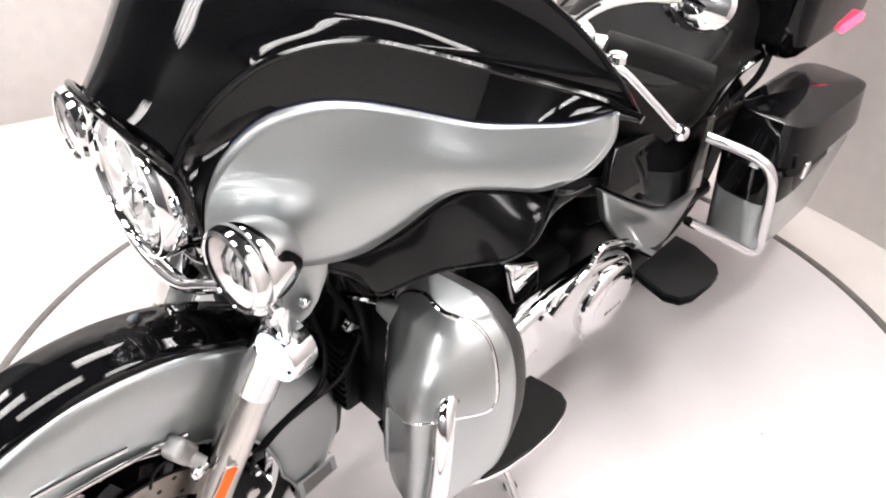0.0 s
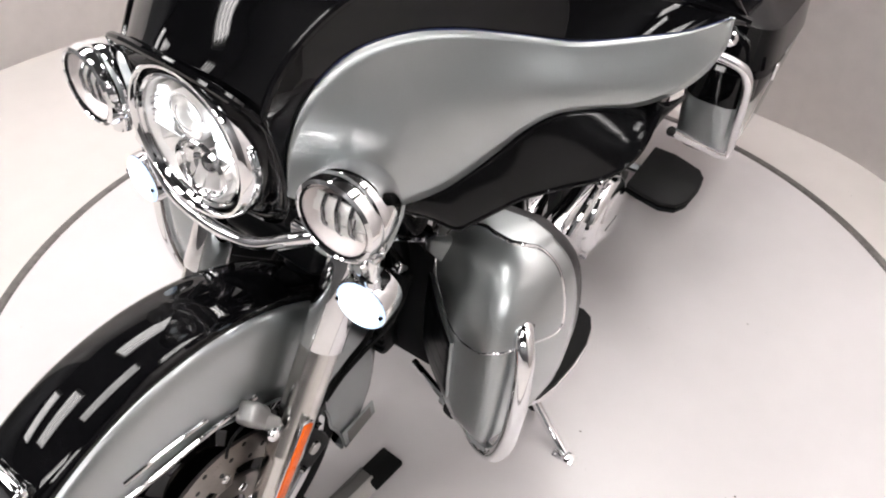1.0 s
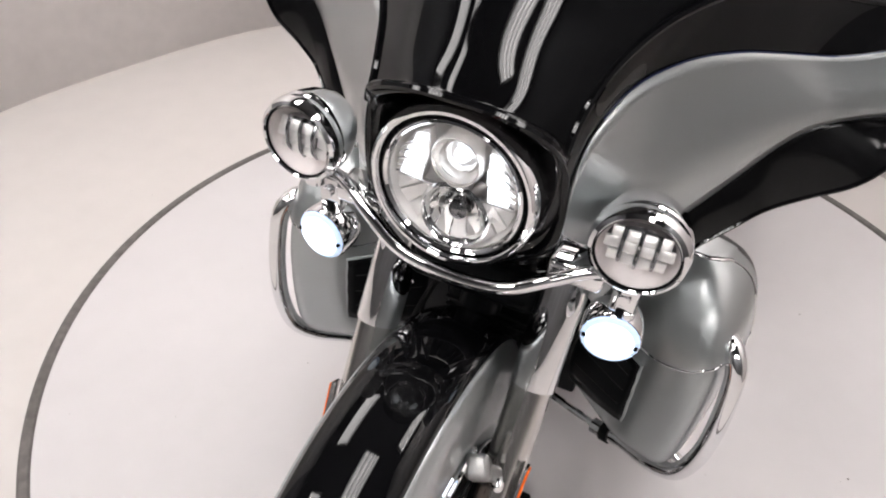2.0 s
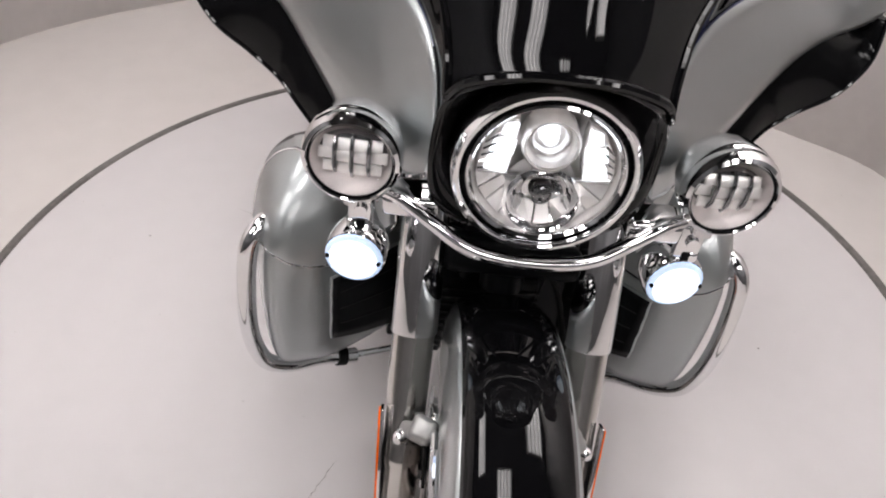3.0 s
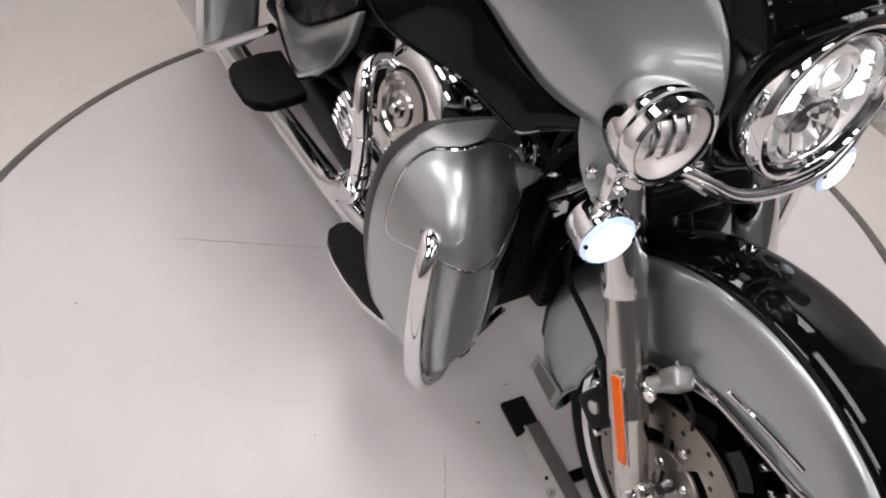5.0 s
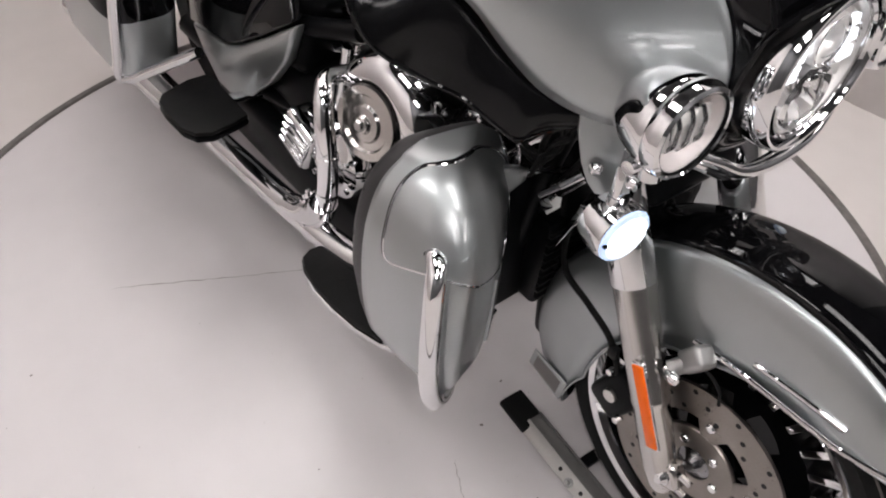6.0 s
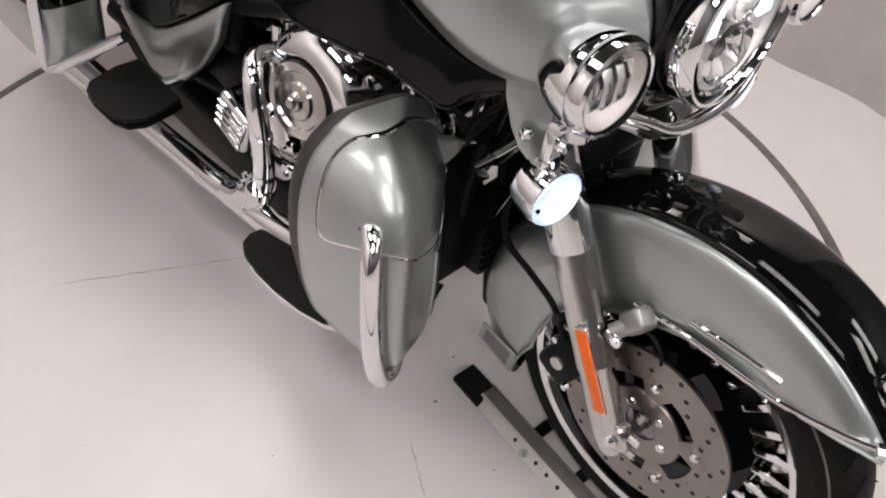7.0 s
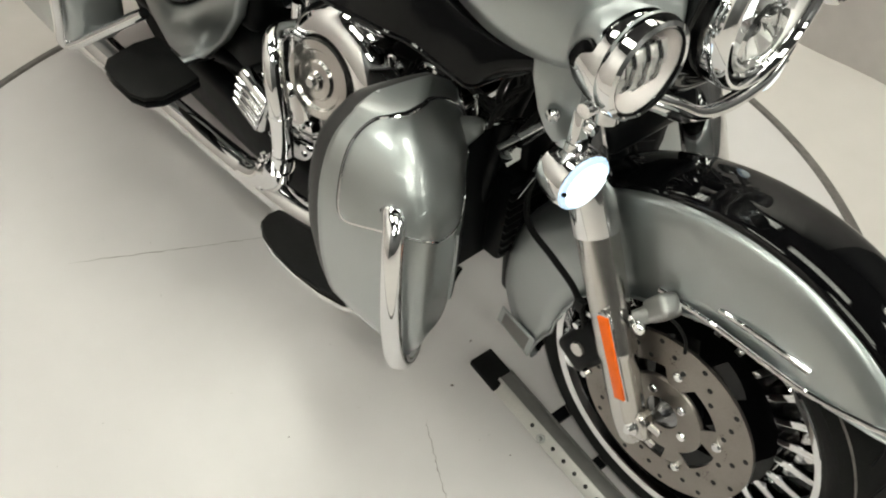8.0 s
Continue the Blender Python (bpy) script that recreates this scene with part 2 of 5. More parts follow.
bm = bmesh.new()
rows = [ring_of(lambda a, k=k: max(0.01, 1.209 * k / 16), 0.0) for k in range(17)]
loft(rows, bm, wrap=True)
loft([rows[-1], ring_of(lambda a: 1.209, -0.05)], bm, wrap=True)
bm.faces.new([v for v in bm.verts[:144]])
thing("turntable_floor", bm, FLOOR, "round white epoxy-coated turntable top with faint cracks and scuffs", "floor", "structure", 60)

bm = bmesh.new()
loft([ring_of(lambda a: 1.236, -0.05), ring_of(lambda a: 1.236, -0.004), ring_of(lambda a: 1.5, -0.004), ring_of(lambda a: wall_reach(a) + 0.12, -0.004)], bm, wrap=True)
thing("floor", bm, OUTER_FLOOR, "glossy off-white painted concrete floor round the turntable", "floor", "structure", 60)

bm = bmesh.new()
loft([ring_of(lambda a, r=r: r, z) for r, z in ((1.207, -0.03), (1.2075, 0.001), (1.212, 0.006), (1.228, 0.006), (1.235, 0.001), (1.236, -0.03))], bm, wrap=True)
thing("turntable_edge", bm, EDGE, "dark grey rubber edge strip round the turntable", "trim", "structure")

bm = bmesh.new()
loft([ring_of(lambda a: wall_reach(a), -0.02), ring_of(lambda a: wall_reach(a), 3.0)], bm, wrap=True)
# the out-of-view stretch is made dark so that the bike reflects less brightness
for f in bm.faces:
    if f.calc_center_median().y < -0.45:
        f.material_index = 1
wall = thing("wall", bm, (WALL, UNSEEN_DARK_WALL), "scuffed off-white plaster wall curving round the turntable, unseen far stretch darkened for reflections", "wall", "structure")
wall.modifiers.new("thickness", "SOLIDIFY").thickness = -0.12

bm = bmesh.new()
vs = [bm.verts.new(q) for q in ring_of(lambda a: wall_reach(a) + 0.12, 3.0)]
bm.faces.new(vs)
r = bmesh.ops.extrude_face_region(bm, geom=bm.faces[:])
bmesh.ops.translate(bm, vec=(0, 0, 0.1), verts=[g for g in r["geom"] if isinstance(g, bmesh.types.BMVert)])
thing("ceiling", bm, CEILING, "dark painted shop ceiling", "ceiling", "structure")


def tube_light(name, at, turn):
    """A ceiling fixture: white housing, four tubes, end caps."""
    root = tagged(new(name), "white ceiling fixture with four lit fluorescent tube diffusers", "ceiling light", "ceiling lights")
    root.matrix_basis = pose(at[0], at[1], at[2], 0, 0, turn)
    part("housing", block((0, 0, -0.03), (0.56, 1.26, 0.05), 0.008), HOUSING, root)
    for i in range(4):
        x = -0.195 + 0.13 * i
        part("tube", tube([(x, -0.58, -0.085), (x, 0.58, -0.085)], 0.05, 14, 1, flat=0.7), TUBE, root)
        for e in (-0.6, 0.6):
            part("end_cap", block((x, e, -0.08), (0.09, 0.03, 0.07), 0.008), HOUSING, root)
    return root


first = tube_light("ceiling_light", (-1.2, -1.5, 3.0), 0)
for x, y, a in ((1.2, -2.5, -37), (0.35, -3.8, -37), (-2.25, -1.75, 0), (2.3, -2.4, 0), (-1.2, 0.6, 0), (1.0, 0.95, 0), (-0.15, 1.95, 90), (0.0, -0.6, 0)):
    copy_thing(first, pose(x, y, 3.0, 0, 0, a))


# ---- the motorcycle ----
bike = tagged(new("motorcycle"), "black and silver touring motorcycle, headlight lit, standing in wheel chock", "motorcycle")
bike.matrix_basis = STAND

# front wheel
AXLE = V(0, -0.138, 0.309)
HOOP = V(0, -0.13, 0.305)


def around(r, a, x=0.0):
    """A point at the angle a round the front axle (0 to the back, 90 up)."""
    return V(x, AXLE.y + r * math.cos(radians(a)), AXLE.z + r * math.sin(radians(a)))


def arch(r, a, x=0.0):
    """The same round the fender's own middle."""
    return V(x, HOOP.y + r * math.cos(radians(a)), HOOP.z + r * math.sin(radians(a)))


def front_wheel():
    tyre_profile = [(0.243, -0.056), (0.253, -0.064), (0.270, -0.067), (0.288, -0.056), (0.303, -0.036), (0.3125, -0.014), (0.3125, 0.014), (0.303, 0.036), (0.288, 0.056), (0.270, 0.067), (0.253, 0.064), (0.243, 0.056)]
    wheel = part("front_wheel", lathe([(0.045, -0.07), (0.05, -0.05), (0.05, 0.05), (0.045, 0.07), (0.02, 0.072), (0.02, -0.072), (0.045, -0.07)], AXLE, (1, 0, 0), 32), SATIN, bike, "black and polished cast front wheel")
    part("tyre", lathe(tyre_profile, AXLE, (1, 0, 0), 96), RUBBER, wheel, "black road tyre")
    for s in (-1, 1):
        part("rim_lip", lathe([(0.226, s * 0.046), (0.232, s * 0.06), (0.243, s * 0.064), (0.247, s * 0.058), (0.236, s * 0.044), (0.226, s * 0.046)], AXLE, (1, 0, 0), 96), CHROME, wheel, "polished rim lip")
    for s in (-1, 1):
        part("sidewall_line", lathe([(0.2845, s * 0.0605), (0.286, s * 0.0602), (0.2872, s * 0.0585)], AXLE, (1, 0, 0), 96), EDGE, wheel, "thin grey line on the tyre wall")
    part("rim", lathe([(0.234, -0.05), (0.226, -0.03), (0.223, 0.0), (0.226, 0.03), (0.234, 0.05)], AXLE, (1, 0, 0), 96), BLACK, wheel)
    for i in range(28):
        bm = block((0, 0, 0), (0.07, 0.013, 0.062), 0.003)
        bmesh.ops.transform(bm, matrix=Matrix.Translation(AXLE) @ Matrix.Rotation(math.tau * i / 28, 4, "X") @ Matrix.Translation((0, 0, 0.194)), verts=bm.verts)
        part("spoke", bm, CHROME, wheel)
    part("spoke_ring", lathe([(0.16, -0.03), (0.165, -0.034), (0.15, -0.034), (0.05, -0.045), (0.05, 0.045), (0.15, 0.034), (0.165, 0.034), (0.16, 0.03), (0.16, -0.03)], AXLE, (1, 0, 0), 64), BLACK, wheel)
    # tread grooves and bead line
    for k in range(36):
        for s in (-1, 1):
            a = k * 10 + (5 if s > 0 else 0)
            part("tread_groove", tube([around(0.3132, a, s * 0.012), around(0.3098, a + 3, s * 0.028), around(0.2995, a + 6, s * 0.045)], 0.0016, 4, 2), SATIN, wheel)


front_wheel()


def brake_disc(s):
    x = s * 0.082
    disc = part("brake_disc", bmesh.new(), STEEL, bike, "drilled steel brake disc")
    bm = bmesh.new()
    n = 96
    outer, inner = 0.157, 0.1
    rows = [[around(r, 360 * i / n, x + s * dx) for i in range(n)] for r, dx in ((inner, -0.003), (inner, 0.003), (outer, 0.003), (outer, -0.003), (inner, -0.003))]
    loft(rows, bm, wrap=True)
    bm.to_mesh(disc.data)
    for p in disc.data.polygons:
        p.use_smooth = True
    disc.data.set_sharp_from_angle(angle=radians(35))
    bm.free()
    part("carrier", lathe([(0.03, 0.002), (0.05, 0.0035), (0.072, 0.0035), (0.074, 0.001), (0.074, -0.003), (0.03, -0.003), (0.03, 0.002)], (x, AXLE.y, AXLE.z), (s, 0, 0), 40), STEEL, disc)
    for i in range(5):
        a = 72 * i + 20
        part("arm", slab([around(0.07, a - 13, x), around(0.088, a - 17, x), around(0.103, a - 19, x), around(0.103, a + 14, x), around(0.088, a + 11, x), around(0.07, a + 6, x)], (s * 0.003, 0, 0), 0.001, 1), STEEL, disc)
        part("bobbin", lathe([(0.0, 0.007), (0.007, 0.006), (0.0095, 0.002), (0.0095, -0.003)], around(0.046, a + 30, x), (s, 0, 0), 14), CHROME, disc)
        part("rivet", lathe([(0.0, 0.011), (0.006, 0.0105), (0.0085, 0.008), (0.0085, 0.0)], around(0.101, a - 4, x), (s, 0, 0), 12), CHROME, disc)
    part("hub_cap", lathe([(0.0, 0.012), (0.012, 0.012), (0.016, 0.008), (0.026, 0.001), (0.031, 0.0)], (x, AXLE.y, AXLE.z), (s, 0, 0), 28), DARK_CHROME, disc)
    hole = mesh_of("drill_hole", lathe([(0.0, 0.0006), (0.0042, 0.0006), (0.0046, 0.0)], (0, 0, 0), (s, 0, 0), 8), PLASTIC)
    for i in range(24):
        for j, r in enumerate((0.111, 0.128, 0.146)):
            if (i + j) % 2 == 0:
                ob = new("drill_hole", hole)
                ob.parent = disc
                ob.matrix_basis = Matrix.Translation(around(r, i * 15 + 5 * j, x + s * 0.003))
    # caliper, its cap and the brake hose
    cal = part("brake_caliper", block((s * 0.098, 0.008, 0.345), (0.05, 0.07, 0.12), 0.014, Matrix.Rotation(radians(24), 4, "X"), segs=3), SATIN, bike, "black front brake caliper")
    part("cap", lathe([(0.0, 0.006), (0.012, 0.005), (0.014, 0.0), (0.014, -0.01)], (s * 0.123, 0.016, 0.34), (s, 0, 0), 20), ALLOY, cal)
    for dz in (-0.04, 0.045):
        part("bolt", lathe([(0.0, 0.01), (0.006, 0.01), (0.007, 0.0)], (s * 0.12, 0.008 + dz * 0.5, 0.345 + dz), (s, 0, 0), 8), CHROME, cal)
    part("brake_hose", tube([(s * 0.06, 0.2, 0.62), (s * 0.1, 0.2, 0.56), (s * 0.12, 0.175, 0.5), (s * 0.122, 0.111, 0.474), (s * 0.122, 0.061, 0.452), (s * 0.12, 0.035, 0.42), (s * 0.115, 0.02, 0.38)], 0.0055, 8), RUBBER, bike)
    if s > 0:
        part("sensor_cable", tube([(s * 0.15, 0.24, 0.6), (s * 0.15, 0.2, 0.53), (s * 0.135, 0.14, 0.49), (s * 0.13, 0.09, 0.47), (s * 0.126, 0.05, 0.44)], 0.004, 8), RUBBER, bike)
    part("hose_clip", block((s * 0.122, 0.04, 0.43), (0.014, 0.018, 0.022), 0.003), PLASTIC, bike)


for s in (-1, 1):
    brake_disc(s)

# fork
RAKE = V(0, 0.489, 0.872)


def fork_leg(s):
    foot = V(s * 0.128, 0.05, 0.59) - RAKE * 0.355
    top = V(s * 0.128, 0.05, 0.59)
    leg = part("fork_leg", lathe([(0.0, -0.012), (0.018, -0.012), (0.023, 0.0), (0.026, 0.03), (0.0275, 0.06), (0.029, 0.15), (0.0305, 0.153), (0.0305, 0.163), (0.03, 0.168), (0.031, 0.357)], foot, RAKE, 32), ALLOY, bike, "brushed alloy fork slider")
    part("axle_clamp", block((s * 0.124, -0.123, 0.304), (0.034, 0.05, 0.05), 0.01, Matrix.Rotation(radians(-29), 4, "X"), segs=3), ALLOY, leg)
    part("axle_nut", lathe([(0.0, 0.004), (0.009, 0.004), (0.012, 0.0), (0.016, -0.003), (0.018, -0.012), (0.018, -0.03)], (s * 0.148, -0.122, 0.306), (s, 0, 0), 20), CHROME, leg)
    for dz in (-0.017, 0.017):
        part("pinch_bolt", lathe([(0.0, 0.01), (0.006, 0.01), (0.006, -0.01)], (s * 0.126, -0.154, 0.304 + dz), (0, -1, 0), 6), CHROME, leg)
    part("fork_cover", lathe([(0.031, 0.0), (0.0335, 0.0), (0.0342, 0.002), (0.0345, 0.29), (0.0, 0.29)], top, RAKE, 32), CHROME, bike, "chrome upper fork cover")
    # long reflector on the outside of the slider
    a, b = V(s * 0.164, -0.024, 0.498), V(s * 0.158, -0.096, 0.368)
    across = V(0, 0.872, -0.489) * 0.0095
    refl = part("fork_reflector", slab([a - across, a + across, b + across, b - across], (s * 0.003, 0, 0), 0.001), ORANGE, bike, "long orange side reflector")
    w = across * 1.18
    d = (a - b).normalized() * 0.003
    part("backing", slab([a - w + d, a + w + d, b + w - d, b - w - d], (-s * 0.005, 0, 0), 0.001), CHROME, refl)


for s in (-1, 1):
    fork_leg(s)
part("lower_triple_clamp", block((0, 0.122, 0.69), (0.196, 0.08, 0.05), 0.015, Matrix.Rotation(radians(-29), 4, "X"), segs=3), SATIN, bike)
part("steering_stem", tube([(0, 0.15, 0.6), (0, 0.25, 0.84)], 0.034, 20, 1), SATIN, bike)

# front fender: crown, painted stripe, skirts, rolled edge
SKIRT = [(-31, 0.30), (-20, 0.262), (-10, 0.2285), (10, 0.216), (27.8, 0.213), (50, 0.208), (69, 0.2076), (82, 0.219), (94, 0.236), (106, 0.252), (118, 0.269), (125, 0.303), (131, 0.341), (135.4, 0.385)]


def table(stops, a):
    for (a0, r0), (a1, r1) in zip(stops, stops[1:]):
        if a <= a1:
            t = max(0, (a - a0) / (a1 - a0))
            return r0 + (r1 - r0) * t
    return stops[-1][1]


CROWN = [(-31, 0.308), (-20, 0.37), (-8, 0.388), (20, 0.394), (80, 0.397), (110, 0.401), (135.4, 0.406)]
FENDER_ANGLES = [-31 + 166.4 * i / 84 for i in range(85)]


def fender_section(a):
    """Half of the fender's section at the angle a: (x, radius) from the crown to the edge of the skirt."""
    top, low = table(CROWN, a), table(SKIRT, a)
    low = min(low, top - 0.012)
    out = [(0.0, top), (0.02, top - 0.0008), (0.038, top - 0.0035), (0.052, top - 0.008), (0.062, top - 0.0135), (0.07, top - 0.021), (0.0765, top - 0.031)]
    out = [(x, max(r, low + (top - r) * 0.02)) for x, r in out]
    k = out[-1][1]
    for t in (0.15, 0.3, 0.5, 0.75, 1.0):
        out.append((0.0765 + 0.0115 * min(1, t * 2.2) ** 0.6, k + (low - k) * t))
    return [(x * 0.95, r) for x, r in out]


def fender_strip(first, last, s):
    return loft([[arch(r, a, s * x) for x, r in fender_section(a)[first:last + 1]] for a in FENDER_ANGLES])


bm = bmesh.new()
rows = []
for a in FENDER_ANGLES:
    h = fender_section(a)[:6]
    rows.append([arch(r, a, -x) for x, r in reversed(h[1:])] + [arch(r, a, x) for x, r in h])
loft(rows, bm)
fender = part("front_fender", bm, BLACK, bike, "black front fender crown with silver skirts", thick=0.004)
for s in (-1, 1):
    part("skirt", fender_strip(5, 11, s), SILVER, fender, "silver metallic fender skirt", thick=0.004)
    edge = [arch(fender_section(a)[-1][1], a, s * 0.0845) for a in FENDER_ANGLES[2:]]
    part("edge_roll", tube(edge, 0.0028, 6, 1, smooth_path=False), SILVER, fender)
    rail = part("edge_trim", tube([(s * 0.0875, -0.052, 0.532), (s * 0.0875, -0.11, 0.541), (s * 0.0875, -0.168, 0.546), (s * 0.087, -0.225, 0.548), (s * 0.086, -0.281, 0.552), (s * 0.084, -0.353, 0.572), (s * 0.08, -0.41, 0.594)], 0.0045, 8), CHROME, fender, "chrome trim rail along the fender edge")
    part("spear", tube([(s * 0.087, -0.137, 0.573), (s * 0.0875, -0.2, 0.581), (s * 0.086, -0.267, 0.583)], 0.004, 8), CHROME, fender, "chrome spear on the fender skirt")
    # bracket between slider and skirt
    br = part("fender_bracket", block((s * 0.103, -0.073, 0.524), (0.036, 0.036, 0.046), 0.009, Matrix.Rotation(radians(28), 4, "X") @ Matrix.Rotation(radians(s * 22), 4, "Z"), segs=3), CAST, bike, "alloy fender mounting boss")
    part("boss_arm", tube([(s * 0.104, -0.068, 0.514), (s * 0.116, -0.06, 0.503), (s * 0.126, -0.052, 0.494)], (0.014, 0.012), 14, 3), CAST, br)
    part("boss_bolt", lathe([(0.0, 0.018), (0.006, 0.0165), (0.0095, 0.012), (0.011, 0.004), (0.011, -0.01)], (s * 0.13, -0.06, 0.492), (s * 0.5, -1, 0.2), 16), CHROME, br)
    part("sensor_wire", tube([(s * 0.1, -0.075, 0.512), (s * 0.098, -0.1, 0.51), (s * 0.097, -0.12, 0.495), (s * 0.095, -0.128, 0.47)], 0.0028, 6, 4), RUBBER, br)
    # skirt plate low at the back
    plate = [(s * 0.086, 0.21, 0.226), (s * 0.086, 0.216, 0.179), (s * 0.086, 0.126, 0.158), (s * 0.086, 0.12, 0.215)]
    skirt = part("skirt_plate", slab(plate, (s * 0.004, 0, 0), 0.0015), SILVER, fender, "silver trim plate with grey inset")
    c = sum((Vector(q) for q in plate), Vector()) / 4
    inset = [c + (Vector(q) - c) * 0.74 + V(s * 0.0032, 0, 0) for q in plate]
    part("inset", slab(inset, (s * 0.0018, 0, 0), 0.0006, 1), TRIM, skirt)
# fender tip lamp
TIP = Matrix.Rotation(radians(35), 4, "X")
tip = part("fender_tip_lamp", block(arch(0.406, 125), (0.1, 0.034, 0.022), 0.009, TIP, segs=3), CHROME, bike, "chrome fender tip lamp with red lens")
part("lens", block(arch(0.407, 128.5), (0.08, 0.016, 0.02), 0.006, TIP, segs=3), RED, tip)
for s in (-1, 1):
    part("tip_trim", tube([(s * 0.085, -0.39, 0.588), (s * 0.062, -0.425, 0.592), (s * 0.03, -0.44, 0.59), (0, -0.443, 0.59)], 0.0095, 10), CHROME, fender)

# headlight
HEAD = V(0, 0.0, 0.923)
FACE = V(0, -1, 0.03)


def headlight():
    lamp = part("headlight", lathe([(0.099, 0.0), (0.1, 0.012), (0.103, 0.0165), (0.107, 0.0165), (0.1115, 0.011), (0.114, 0.0), (0.1145, -0.015), (0.1135, -0.035), (0.1105, -0.058), (0.108, -0.066)], HEAD, FACE, 72), CHROME, bike, "round LED headlight with chrome trim ring, lit")
    part("gasket", lathe([(0.1, 0.003), (0.096, 0.006), (0.0945, 0.0)], HEAD, FACE, 72), SATIN, lamp, "dark inner ring")
    part("inner_ring", lathe([(0.0955, 0.0), (0.0945, 0.011), (0.0915, 0.013), (0.0885, 0.0095), (0.088, -0.01)], HEAD, FACE, 72), CHROME, lamp)
    part("reflector", lathe([(0.088, 0.004), (0.084, -0.012), (0.07, -0.03), (0.03, -0.045), (0.0, -0.047)], HEAD, FACE, 48), PEARL, lamp, "silver reflector bowl")
    d, sx, up = axes(FACE)
    up = up if up.z > 0 else -up

    def on(x, z, y):
        return HEAD + V(1, 0, 0) * x + up * z + d * y
    # two projectors
    for x, z, r, nm in ((0.0, 0.037, 0.031, "upper_projector"), (0.004, -0.043, 0.043, "lower_projector")):
        pr = part(nm, lathe([(r * 1.1, -0.03), (r * 1.12, 0.0), (r * 1.03, 0.005), (r * 0.93, 0.001), (r * 0.85, -0.012), (r * 0.66, -0.018), (r * 0.6, -0.015), (r * 0.5, -0.022), (0, -0.024)], on(x, z, 0), d, 36), PEARL if z > 0 else CHROME, lamp)
        part("bulb_lens", lathe([(r * 0.86, -0.008), (r * 0.8, 0.0), (r * 0.6, 0.008), (r * 0.3, 0.0105), (0, 0.0115)], on(x, z, 0), d, 28), GLASS, pr)
        part("iris", lathe([(r * 0.3, 0.0), (r * 0.28, 0.004), (r * 0.18, 0.007), (0, 0.008)], on(x, z, -0.018), d, 20), LED_HEAD if z > 0 else DARK_CHROME, pr)
        if z > 0:
            part("lens_ring", lathe([(r * 0.96, 0.003), (r * 0.99, 0.0058), (r * 1.03, 0.0058), (r * 1.05, 0.003)], on(x, z, 0), d, 36), CHROME, pr)
    # lit side reflectors with ribs
    for s in (-1, 1):
        q = [on(s * 0.04, 0.066, -0.004), on(s * 0.06, 0.056, -0.003), on(s * 0.078, 0.026, -0.002), on(s * 0.082, -0.008, -0.002), on(s * 0.046, -0.01, -0.004), on(s * 0.038, 0.03, -0.004)]
        side = part("side_reflector", slab(q, d * -0.02, 0.002), PEARL, lamp)
        for k, (z0, z1, x0, x1) in enumerate(((0.06, 0.041, 0.04, 0.06), (0.038, 0.018, 0.04, 0.07), (0.015, -0.005, 0.044, 0.074))):
            q2 = [on(s * x0, z0, -0.0025), on(s * (x1 - 0.004), z0 - 0.002, -0.002), on(s * x1, z1 + 0.003, -0.001), on(s * (x0 + 0.002), z1, -0.002)]
            part("led_panel", slab(q2, d * (0.002 + 0.001 * k), 0.001), LED_HEAD, side, "lit white LED panel")
        for k in range(5):
            part("rib", tube([on(s * (0.062 + 0.001 * k), 0.044 - 0.011 * k, 0.001), on(s * (0.076 + 0.0012 * k), 0.032 - 0.009 * k, 0.0)], 0.0014, 6, 1), CHROME, side)
    for i in range(22):
        a = math.tau * i / 22 + 0.15
        if math.sin(a) < -0.1:
            c, e = math.cos(a), math.sin(a)
            part("facet", slab([on(c * 0.052, e * 0.052, -0.018), on(c * 0.083, e * 0.083, -0.004 - 0.004 * (i % 2)), on(math.cos(a + 0.25) * 0.083, math.sin(a + 0.25) * 0.083, -0.007 + 0.004 * (i % 2)), on(math.cos(a + 0.25) * 0.052, math.sin(a + 0.25) * 0.052, -0.02)], d * -0.004, 0.0), PEARL, lamp)
    part("divider", slab([on(-0.08, -0.008, -0.001), on(0.08, -0.008, -0.001), on(0.08, -0.012, -0.003), on(-0.08, -0.012, -0.003)], d * -0.008, 0.0015), CHROME, lamp)
    glass = part("cover_glass", lathe([(0.09, 0.0085), (0.075, 0.0145), (0.052, 0.0185), (0.025, 0.0205), (0, 0.021), (0, 0.019), (0.025, 0.0185), (0.052, 0.0165), (0.075, 0.0125), (0.0895, 0.0065), (0.09, 0.0085)], HEAD, FACE, 64), GLASS, lamp, "clear domed lens")
    glass.visible_shadow = False
    lamp.matrix_basis = Matrix.Translation(HEAD + V(-0.006, 0.0, 0.002)) @ Matrix.Scale(0.935, 4) @ Matrix.Translation(-HEAD)
    for a in (35, 145, 215, 325):
        part("trim_tab", block(on(math.cos(radians(a)) * 0.098, math.sin(radians(a)) * 0.098, 0.008), (0.006, 0.008, 0.006), 0.0015), SATIN, lamp)


headlight()


